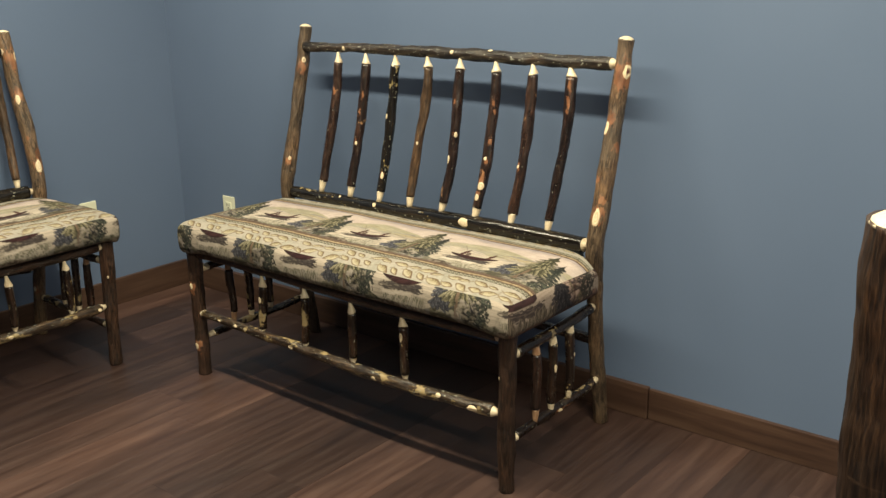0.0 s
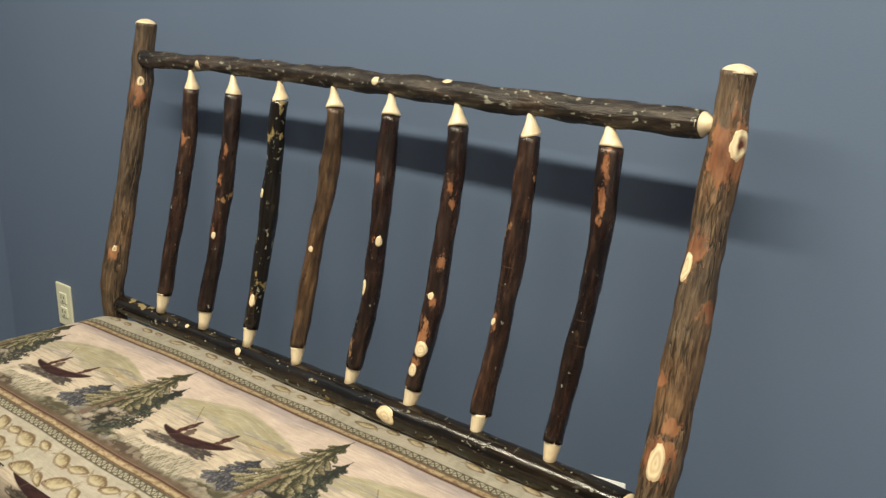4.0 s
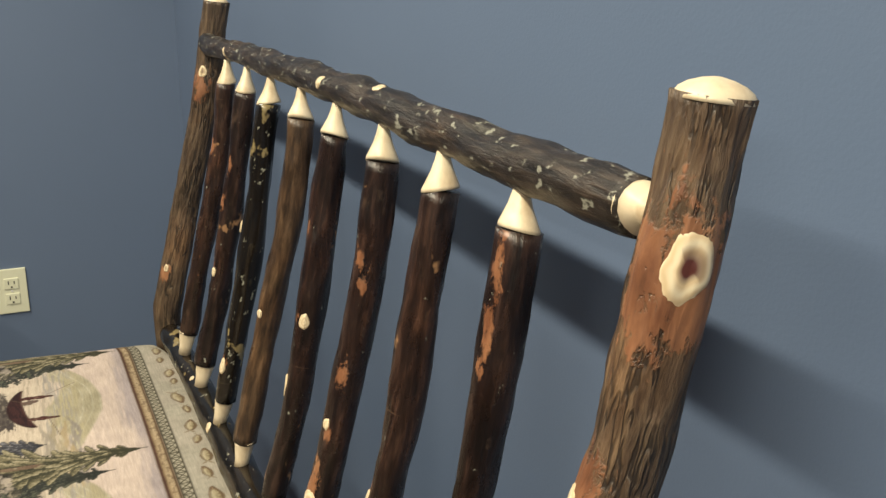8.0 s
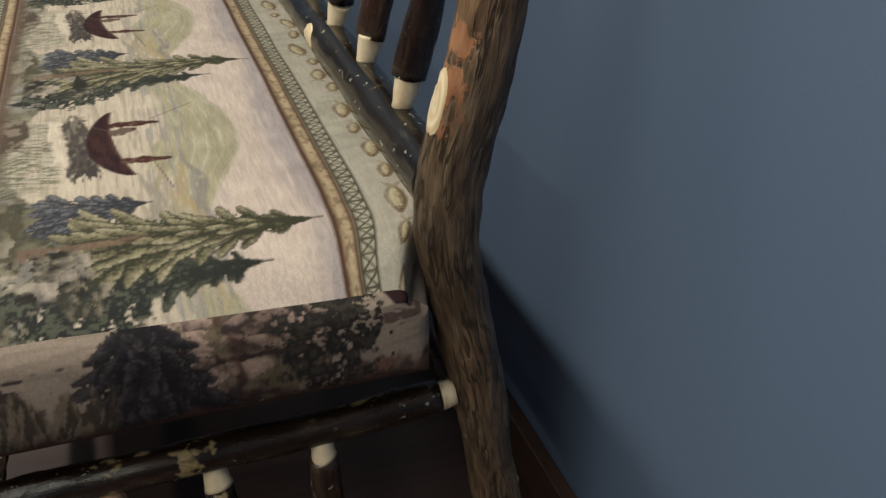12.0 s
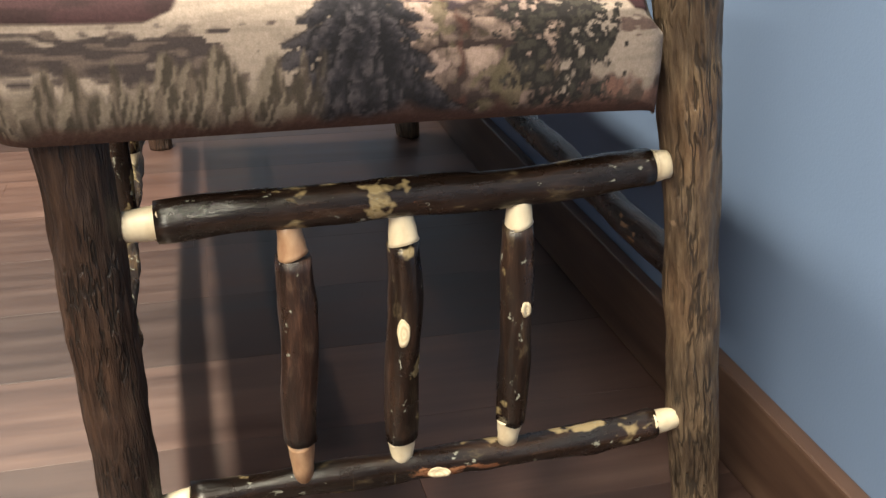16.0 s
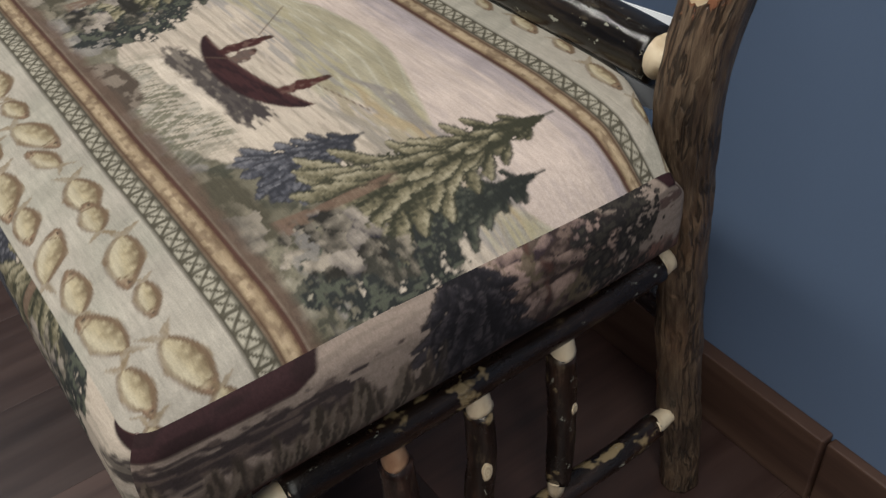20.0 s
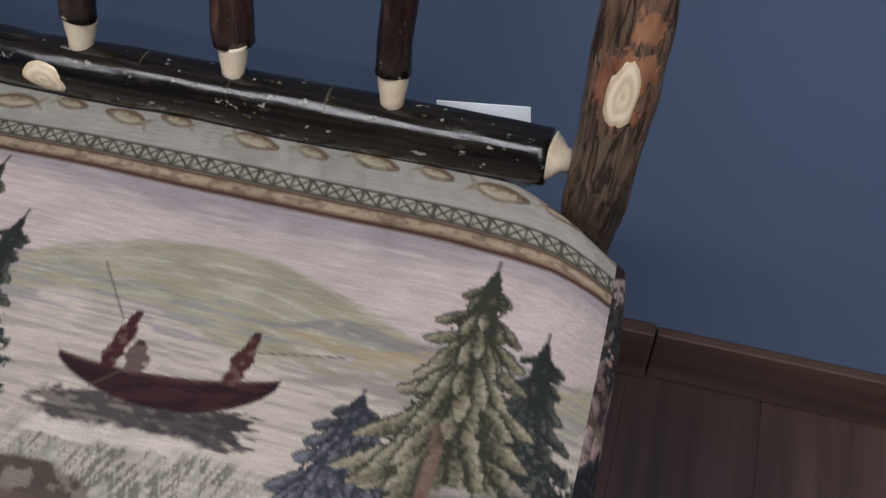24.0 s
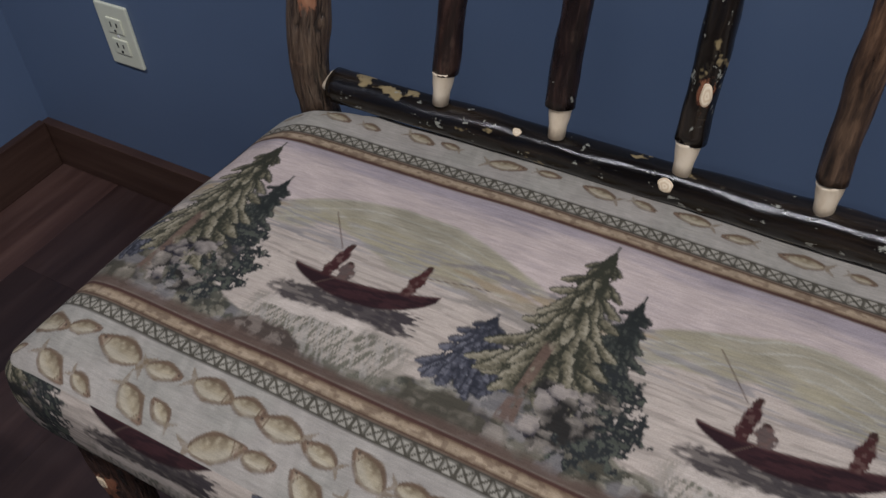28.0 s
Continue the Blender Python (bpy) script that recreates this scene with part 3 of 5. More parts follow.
def shoal(d, x, v, v0, v1, size, seed, rows, plump):
    """Tan fish with brown outlines, large and small by turns, in staggered rows."""
    rng = random.Random(seed)
    x0, x1 = x.min(), x.max()
    for r in range(rows):
        px = x0 - rng.uniform(0, size)
        big = r % 2 == 0
        while px < x1 + size:
            L = size * (rng.uniform(0.95, 1.18) if big else rng.uniform(0.66, 0.86))
            py = v0 + (r + 0.5) * (v1 - v0) / rows + rng.uniform(-0.10, 0.10) * size
            turn = rng.uniform(-0.75, 0.45) * (1 if rows > 1 else 0.35) + (math.pi if rng.random() < 0.4 else 0)
            near = (np.abs(x - px) < L * 0.8) & (np.abs(v - py) < L * 0.8)
            if near.any():
                dx, dy = x[near] - px, v[near] - py
                fa, fb = dx * math.cos(turn) + dy * math.sin(turn), -dx * math.sin(turn) + dy * math.cos(turn)
                flip = 1.0 if math.cos(turn) > 0 else -1.0
                up = flip * fb
                s = (fa + L * 0.28) / (L * 0.76)
                sc = np.clip(s, 0, 1)
                belly = L * (0.030 * (1 - sc) + plump * np.sin(np.pi * sc ** 0.85) ** 0.9)
                inside = (s > 0) * (s < 1)
                body = soft(belly - np.abs(fb), 0.0016) * inside
                speck = vnoise(dx, dy, 0.0035, seed + 3)
                wash = fnoise(dx + px, dy, 0.012, seed + 4)
                k = np.clip(up / (L * plump), -1, 1)
                # forked tail and a low back fin
                tp = (-fa - L * 0.24) / (L * 0.22)
                fan = L * (0.035 + 0.15 * np.clip(tp, 0, 1))
                tail = soft(fan - np.abs(fb), 0.0012) * (tp > 0) * (tp < 1.05 - 0.55 * np.clip(1 - np.abs(fb) / fan, 0, 1))
                fin = soft(belly + L * 0.055 * np.sin(np.pi * np.clip((sc - 0.22) / 0.5, 0, 1)) - up, 0.001) * (up > 0) * (s > 0.22) * (s < 0.72)
                low = soft(belly + L * 0.05 * np.sin(np.pi * np.clip((sc - 0.30) / 0.2, 0, 1)) + up, 0.001) * (up < 0) * (s > 0.30) * (s < 0.5)
                d.c[near] += (np.maximum(np.maximum(fin, low), tail) * (0.45 + 0.4 * speck))[:, None] * (np.array((0.165, 0.120, 0.072)) - d.c[near])
                tone = np.array((0.310, 0.262, 0.170))[None] * (0.80 + 0.4 * wash)[:, None]
                d.c[near] += (body * 0.9)[:, None] * (tone - d.c[near])
                dark = body * np.clip(1.05 * (k - 0.05) + 1.2 * (speck - 0.5) * (k > -0.3), 0, 0.9)
                d.c[near] += dark[:, None] * (np.array((0.135, 0.100, 0.060)) - d.c[near])
                d.c[near] += (body * soft(-k - 0.25, 0.4) * 0.5)[:, None] * (np.array((0.400, 0.358, 0.275)) - d.c[near])
                # broken outline, strongest along the back and under the jaw
                rim = soft(0.0020 - np.abs(np.abs(fb) - belly), 0.0012) * inside
                rim = rim * np.clip(0.70 + 0.40 * (k > 0) + 0.9 * (wash - 0.5) + 0.4 * (sc > 0.8), 0, 1)
                d.c[near] += (rim * 0.9)[:, None] * (np.array((0.110, 0.072, 0.045)) - d.c[near])
                head = body * soft(sc - 0.80 + 0.9 * (fb / L) ** 2, 0.03)
                d.c[near] += (head * (0.25 + 0.5 * speck))[:, None] * (np.array((0.180, 0.110, 0.075)) - d.c[near])
                gill = body * soft(0.012 - np.abs(sc - 0.77 + 1.4 * (fb / L) ** 2), 0.02)
                d.c[near] += (gill * 0.95)[:, None] * (np.array((0.120, 0.080, 0.050)) - d.c[near])
                eye = soft(L * 0.022 - np.hypot(fa - L * 0.385, up - L * 0.025), 0.001)
                d.c[near] += eye[:, None] * (np.array((0.05, 0.035, 0.025)) - d.c[near])
            px += size * (rng.uniform(0.58, 0.74) if big else rng.uniform(0.70, 0.95)) * (1.0 if rows > 1 else 1.45)
            big = not big


def boulders(d, x, v, where, size, seed, pale=(0.43, 0.40, 0.365), deep=(0.10, 0.092, 0.082)):
    """Rounded stones: each cell of a jittered grid is lit from above and dark between."""
    gx = x / size + 0.55 * (fnoise(x, v, size * 0.7, seed + 21) - 0.5)
    gy = v / (size * 0.8) + 0.55 * (fnoise(x, v, size * 0.7, seed + 27) - 0.5)
    best = np.full(len(x), 9.0)
    hue = np.zeros(len(x))
    rise = np.zeros(len(x))
    for ix in (-1, 0, 1):
        for iy in (-1, 0, 1):
            cx, cy = np.floor(gx) + ix, np.floor(gy) + iy
            px, py = cx + 0.15 + 0.7 * lattice(cx, cy, seed), cy + 0.15 + 0.7 * lattice(cx, cy, seed + 3)
            r = 0.55 + 0.5 * lattice(cx, cy, seed + 5)
            dist = np.hypot(gx - px, gy - py) / r
            take = dist < best
            best = np.where(take, dist, best)
            hue = np.where(take, lattice(cx, cy, seed + 9), hue)
            rise = np.where(take, (gy - py) / r, rise)
    tex = fnoise(x, v, size * 0.5, seed + 11)
    broad = fnoise(x, v, size * 2.2, seed + 15)
    lum = np.clip(0.42 + 0.40 * rise + 1.3 * (tex - 0.5) + 0.9 * (hue - 0.5) + 1.1 * (broad - 0.5) - 1.8 * np.clip(best - 0.55, 0, 1), 0, 1)
    pale, deep = np.array(pale), np.array(deep)
    tone = deep + (pale - deep) * lum[:, None]
    tone[:, 2] += 0.012 * (hue > 0.7)
    d.c += np.clip(where, 0, 1)[:, None] * (tone - d.c)


REPEAT, TIP = 0.3795, -0.034


def scene_cloth(x, v):
    """The broad picture band with its borders; x along the seat, v from its front to its back."""
    n = len(x)
    d = Dye(n, (0.535, 0.480, 0.410))
    a = (x - TIP + 0.30) % REPEAT - 0.30
    b = (x - TIP + 0.19) % REPEAT - 0.19
    # water, streaked along the weave
    streak = vnoise(x * 0.06, v, 0.0021, 3)
    d.over(0.5 * soft(streak - 0.66, 0.06) * soft(-0.060 - v, 0.03), (0.28, 0.25, 0.21))
    d.over(0.25 * soft(vnoise(x * 0.10, v, 0.0045, 13) - 0.56, 0.2), (0.46, 0.425, 0.36))
    # sky: a pale bank of cloud under mauve streaks
    wave = 0.012 * np.cos((a - 0.02) * 2 * np.pi / REPEAT) + 0.004 * np.sin(a * 4 * np.pi / REPEAT + 2.0)
    sky = soft(v + 0.062, 0.03)
    d.over(sky, (0.56, 0.488, 0.450))
    high = v - 0.018 - 0.5 * wave + 0.016 * (vnoise(x * 0.10, v, 0.0035, 8) - 0.5)
    d.over(soft(high, 0.020) * 0.85, (0.325, 0.297, 0.325))
    d.over(sky * soft(vnoise(x * 0.08, v, 0.0022, 18) - 0.70, 0.12) * 0.18, (0.31, 0.285, 0.31))
    # low hills with pale contour streaks
    g = (x - TIP + 0.345) % REPEAT - 0.345
    ridge = -0.010 - 0.0135 * ((g + 0.185) / 0.075) ** 2 * np.where(g > -0.185, 1.0, 0.85) + 0.003 * (vnoise(x, v * 0, 0.02, 4) - 0.5)
    ridge = np.where(g > -0.12, -0.0201 - 0.36 * (g + 0.12) + 0.003 * (vnoise(x, v * 0, 0.02, 4) - 0.5), ridge)
    shade = fnoise(x * 0.28 + v * 0.4, v, 0.011, 6)
    hill = soft(ridge - v, 0.004) * soft(v + 0.074 + 0.010 * np.sin(g * 31) + 0.02 * (vnoise(x * 0.25, v, 0.008, 2) - 0.5), 0.010) * soft(-0.035 - g, 0.03) * soft(g + 0.325, 0.03)
    d.over(hill * 0.95, (0.365, 0.345, 0.250))
    contour = np.abs(((ridge - v) / 0.0125 + 0.9 * vnoise(x * 0.5, v, 0.03, 77)) % 1.0 - 0.5)
    d.over(hill * soft(0.085 - contour, 0.05) * 0.9, (0.47, 0.465, 0.385))
    d.over(hill * soft(shade - 0.54, 0.09) * 0.5, (0.290, 0.278, 0.205))
    d.over(hill * soft(0.020 - np.abs(v + 0.058), 0.012) * soft(shade - 0.48, 0.08) * 0.6, (0.40, 0.372, 0.25))
    d.over(hill * soft(0.42 - shade, 0.10) * 0.3, (0.42, 0.41, 0.33))
    lake = soft(v + 0.092, 0.01) * soft(-0.050 - v, 0.012) * soft(vnoise(x * 0.07, v, 0.0020, 71) - 0.55, 0.14)
    d.over(lake * 0.65, (0.275, 0.272, 0.275))
    # ochre and grey spits of land that run behind the tree
    for off, lev, tone in ((0.0, -0.054, (0.24, 0.225, 0.215)), (0.01, -0.066, (0.38, 0.315, 0.20)), (-0.01, -0.079, (0.33, 0.295, 0.215)), (0.02, -0.091, (0.29, 0.27, 0.235))):
        run = np.clip((a + 0.145 - off) / 0.06, 0, 1) * soft(0.050 - a, 0.04)
        spit = soft(0.0058 * run - np.abs(v - lev - 0.05 * (a + 0.09) - 0.004 * np.sin(a * 70 + lev * 900)), 0.003) * (a > -0.15)
        d.over(spit * soft(vnoise(x * 0.25, v, 0.0032, 12 + off * 100) - 0.30, 0.25) * 0.85, tone)
    # near bank: mounds of stone, reeds, pale shallows
    bank = -0.186 + 0.014 * np.cos((a - 0.015) * 2 * np.pi / REPEAT) + 0.016 * (fnoise(x, v, 0.022, 15) - 0.5)
    bank = bank + 0.030 * np.exp(-((b + 0.020) / 0.060) ** 2)
    ground = soft(bank - v, 0.004)
    boulders(d, x, v, ground, 0.024, 17, (0.34, 0.325, 0.25), (0.075, 0.072, 0.052))
    d.over(ground * soft(fnoise(x, v, 0.03, 19) - 0.52, 0.08) * 0.8, (0.165, 0.156, 0.118))
    d.over(ground * soft(fnoise(x, v, 0.011, 20) - 0.56, 0.06) * soft(fnoise(x, v, 0.04, 22) - 0.42, 0.1) * 0.85, (0.055, 0.058, 0.045))
    d.over(ground * soft(fnoise(x, v, 0.026, 23) - 0.58, 0.06) * 0.5, (0.29, 0.28, 0.285))
    reeds = soft(-0.158 - v, 0.006) * soft(v + 0.205, 0.008) * soft(0.075 - np.abs(a + 0.185), 0.03)
    d.over(reeds * 0.4, (0.34, 0.325, 0.27))
    d.over(reeds * soft(vnoise(x - 0.35 * v, v * 0.16, 0.0015, 3) - 0.48, 0.2) * 0.85, (0.13, 0.132, 0.095))
    d.over(reeds * soft(vnoise(x + 0.5 * v, v * 0.2, 0.0026, 33) - 0.62, 0.15) * 0.6, (0.44, 0.42, 0.37))
    mound = soft(0.022 - np.hypot((a + 0.235) * 0.50, v + 0.208) + 0.008 * (fnoise(x, v, 0.012, 36) - 0.5), 0.003)
    d.over(mound, (0.085, 0.068, 0.055))
    d.over(mound * soft(fnoise(x, v, 0.009, 38) - 0.55, 0.08), (0.21, 0.18, 0.15))
    boat(d, a, v, -0.260, -0.115, -0.1060, 5, 0.029)
    # trees
    heap = soft(0.020 - np.hypot((b + 0.045) * 0.4, v + 0.202) + 0.010 * (fnoise(x, v, 0.014, 58) - 0.5), 0.004)
    boulders(d, x, v, heap, 0.022, 135, (0.29, 0.265, 0.21), (0.08, 0.075, 0.055))
    conifer(d, b + 0.062, v, -0.166, -0.094, 0.040, (0.034, 0.037, 0.048), (0.080, 0.084, 0.104), (0.165, 0.170, 0.195), 43, 7)
    conifer(d, b - 0.040, v, -0.160, -0.022, 0.036, (0.024, 0.028, 0.026), (0.052, 0.060, 0.050), (0.110, 0.118, 0.092), 41, 9, 0.7)
    dark = soft(0.040 - np.hypot((b - 0.052) * 1.0, (v + 0.148) * 0.80) + 0.034 * (fnoise(x, v, 0.010, 53) - 0.5), 0.003)
    leafy = fnoise(x, v, 0.0055, 55)
    d.over(dark * soft(leafy - 0.33, 0.08), (0.028, 0.032, 0.032))
    d.over(dark * soft(leafy - 0.60, 0.06), (0.085, 0.095, 0.075))
    conifer(d, b + 0.004, v, -0.146, 0.022, 0.056, (0.040, 0.042, 0.028), (0.184, 0.170, 0.112), (0.345, 0.322, 0.232), 47, 9, 0.50, 0.090, 0.50)
    # trunk, roots and pale boulders at the foot
    bend = b - 0.006 + 0.05 * np.clip(v + 0.12, -1, 0) * 0.5
    trunk = soft(0.0046 + 0.12 * np.clip(-0.150 - v, 0, 1) - np.abs(bend + 0.016), 0.0015) * soft(-0.100 - v, 0.010) * soft(v + 0.186, 0.006)
    d.over(trunk * soft(vnoise(x, v * 0.3, 0.003, 88) - 0.2, 0.3) * 0.85, (0.165, 0.112, 0.085))
    heap = soft(0.027 - np.hypot((b - 0.022) * 0.85, (v + 0.164) * 0.80) + 0.014 * (fnoise(x, v, 0.012, 52) - 0.5), 0.004)
    boulders(d, x, v, heap * soft(fnoise(x, v, 0.013, 56) - 0.40, 0.05), 0.018, 131, (0.36, 0.328, 0.275), (0.026, 0.025, 0.022))
    heap = soft(0.016 - np.hypot(b - 0.050, (v + 0.140) * 0.9) + 0.016 * (fnoise(x, v, 0.008, 57) - 0.5), 0.003)
    boulders(d, x, v, heap * soft(fnoise(x, v, 0.009, 59) - 0.40, 0.06), 0.011, 61, (0.31, 0.28, 0.23), (0.045, 0.045, 0.038))
    edge = soft(-0.206 - v + 0.010 * (fnoise(x, v, 0.018, 30) - 0.5), 0.007)
    d.over(edge * 0.9, (0.12, 0.085, 0.066))
    # borders: rope, lattice, ground of the fish
    for sign, edge in ((1, 0.035), (-1, -0.215)):
        w = (v - edge) * sign
        beyond = soft(w, 0.0015)
        d.over(beyond, (0.385, 0.378, 0.330))
        rill = vnoise(x * 0.8 + 0.3 * v, v * 0.35, 0.005, 64)
        d.over(beyond * soft(rill - 0.5, 0.3) * 0.6, (0.315, 0.312, 0.272))
        d.over(beyond * soft(vnoise(x, v, 0.045, 65) - 0.5, 0.3) * 0.4, (0.43, 0.40, 0.36))
        rope = soft(w, 0.0015) * soft(0.0165 - w, 0.0015)
        d.over(rope, (0.205, 0.148, 0.092))
        hi = fnoise(x * 0.6, v, 0.0055, 60)
        d.over(rope * soft(0.0042 - np.abs(w - 0.0100), 0.004) * (0.45 + 0.55 * hi), (0.42, 0.345, 0.235))
        d.over(rope * soft(0.0030 - np.abs(w - 0.0106), 0.003) * soft(vnoise(x, v, 0.0026, 61) - 0.55, 0.2) * 0.6, (0.45, 0.37, 0.26))
        d.over(rope * soft(vnoise(x * 0.6, v, 0.0030, 62) - 0.62, 0.15) * 0.5, (0.10, 0.06, 0.04))
        d.over(rope * soft(0.0028 - np.abs(w - 0.001), 0.0018), (0.080, 0.042, 0.032))
        d.over(rope * soft(0.0022 - np.abs(w - 0.0158), 0.0015), (0.10, 0.065, 0.042))
        lat = soft(w - 0.0175, 0.001) * soft(0.0325 - w, 0.001)
        d.over(lat, (0.37, 0.36, 0.30))
        cell = 0.0135
        fx, fw = (x / cell) % 1.0, (w - 0.0185) / 0.013
        cross = np.minimum(np.abs(fx - fw), np.abs(1 - fx - fw))
        post = np.minimum(fx, 1 - fx)
        d.over(lat * np.maximum(soft(0.10 - cross, 0.07), soft(0.09 - post, 0.06)), (0.085, 0.08, 0.06))
        rail = np.minimum(np.abs(w - 0.0182), np.abs(w - 0.0318))
        d.over(soft(0.0012 - rail, 0.0008), (0.07, 0.065, 0.05))
    d.c *= (0.69 + 0.12 * vnoise(x, v, 0.02, 70))[:, None] * np.array((1.055, 0.995, 0.96))
    return d


def seat_cloth(x, v):
    d = scene_cloth(x, v)
    front, back = v < -0.2485, v > 0.069
    for pick, lo, hi, size, rows in ((front, -0.326, -0.251, 0.059, 2), (back, 0.072, 0.118, 0.046, 1)):
        if pick.any():
            sub = Dye(int(pick.sum()), (0, 0, 0))
            sub.c = d.c[pick]
            shoal(sub, x[pick], v[pick], lo, hi, size, 5, rows, 0.150 if rows > 1 else 0.125)
            d.c[pick] = sub.c
    return d.c


def face_cloth(x, h):
    """The next repeat of the picture hangs over the front: h metres up from its hem."""
    # same cloth, coloured a tenth darker here than on the top
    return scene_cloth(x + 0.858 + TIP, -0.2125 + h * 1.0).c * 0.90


def end_cloth(v, h):
    """The panel sewn across the seat's end: a moored hull, reeds, a blue spruce, a red trunk among stones, a leafy tree."""
    d = Dye(len(v), (0.47, 0.415, 0.365))
    d.over(soft(vnoise(v * 0.2, h, 0.0035, 91) - 0.60, 0.12) * 0.5, (0.33, 0.29, 0.255))
    # low bank with russet earth
    low = soft(0.026 + 0.022 * (fnoise(v, h, 0.018, 131) - 0.5) - h, 0.006) * soft(v + 0.150, 0.03)
    d.over(low, (0.25, 0.16, 0.135))
    d.over(low * soft(fnoise(v, h, 0.010, 132) - 0.52, 0.06) * 0.9, (0.085, 0.070, 0.064))
    d.over(low * soft(fnoise(v, h, 0.014, 133) - 0.60, 0.06) * 0.8, (0.30, 0.175, 0.145))
    # stones on either side of the trunk
    heap = soft(0.052 - np.hypot((v + 0.045) * 0.85, (h - 0.052) * 0.80) + 0.020 * (fnoise(v, h, 0.012, 134) - 0.5), 0.004)
    boulders(d, v, h, heap, 0.021, 141, (0.58, 0.46, 0.40), (0.060, 0.045, 0.044))
    d.over(heap * soft(fnoise(v, h, 0.012, 144) - 0.61, 0.05) * 0.8, (0.085, 0.072, 0.056))
    d.over(heap * soft(fnoise(v, h, 0.016, 145) - 0.60, 0.05) * 0.8, (0.170, 0.150, 0.100))
    lean = v + 0.052 + 0.020 * (fnoise(v, h, 0.022, 149) - 0.5) + 0.10 * (h - 0.05)
    trunk = soft(0.0026 + 0.12 * np.clip(0.046 - h, 0, 1) - np.abs(lean), 0.004) * soft(h - 0.012, 0.006)
    d.over(trunk * soft(vnoise(v, h * 0.25, 0.0035, 146) - 0.42, 0.2) * 0.85, (0.120, 0.062, 0.052))
    # leafy dark tree, blue spruce
    leafy = fnoise(v, h, 0.0062, 148)
    crown = soft(0.035 - np.hypot((v - 0.016) * 0.85, (h - 0.064) * 0.62) + 0.046 * (fnoise(v, h, 0.0075, 147) - 0.5), 0.003)
    d.over(crown * soft(leafy - 0.34, 0.10), (0.036, 0.034, 0.035))
    d.over(crown * soft(leafy - 0.60, 0.08) * 0.8, (0.080, 0.078, 0.068))
    conifer(d, v + 0.112, h, 0.010, 0.122, 0.062, (0.020, 0.020, 0.026), (0.040, 0.039, 0.050), (0.092, 0.088, 0.102), 151, 9, 0.85)
    # at the front corner a hull lies over its ragged reflection, above reeds
    front = soft(-0.212 - v - 0.35 * (0.09 - h), 0.003)
    sheer = 0.072 + 0.45 * np.clip(v + 0.232, 0, 1)
    hull = front * soft(h - sheer, 0.0018)
    d.over(hull, (0.042, 0.024, 0.027))
    d.over(hull * soft(vnoise(v * 0.3, h, 0.008, 98) - 0.55, 0.2) * 0.7, (0.070, 0.036, 0.042))
    ragged = 0.010 * (vnoise(v * 0.45, h, 0.0035, 92) - 0.5) + 0.010 * (fnoise(v * 0.4, h, 0.006, 97) - 0.5)
    mirrored = soft(0.0125 + ragged - np.abs(h - 0.053), 0.003) * soft(-0.190 - v + 5.0 * ragged, 0.005)
    d.over(mirrored * 0.95, (0.060, 0.050, 0.055))
    d.over(mirrored * soft(vnoise(v * 0.25, h, 0.0028, 93) - 0.56, 0.15) * 0.8, (0.20, 0.165, 0.150))
    reeds = soft(0.042 + 0.028 * (vnoise(v, h * 0, 0.005, 94) - 0.5) - h, 0.007) * soft(-0.140 - v, 0.02)
    d.over(reeds * 0.85, (0.135, 0.112, 0.092))
    d.over(reeds * soft(vnoise(v + 0.15 * h, h * 0.14, 0.0026, 95) - 0.50, 0.16) * 0.9, (0.075, 0.066, 0.054))
    d.over(reeds * soft(vnoise(v - 0.3 * h, h * 0.2, 0.0020, 99) - 0.60, 0.12) * 0.7, (0.32, 0.285, 0.235))
    # the next hull begins at the back corner
    back = soft(v - 0.068 - 0.6 * (0.096 - h), 0.003)
    d.over(back * soft(h - 0.080, 0.002), (0.045, 0.020, 0.026))
    d.over(soft(v - 0.062, 0.006) * soft(0.006 + ragged - np.abs(h - 0.064), 0.003) * 0.85, (0.13, 0.085, 0.080))
    d.over(soft(0.014 + 0.014 * (vnoise(v, h, 0.012, 96) - 0.5) - h, 0.008) * 0.85, (0.13, 0.075, 0.062))
    # dyes cut to about half: the ends' shade is put into the colour
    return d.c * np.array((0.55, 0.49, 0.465))


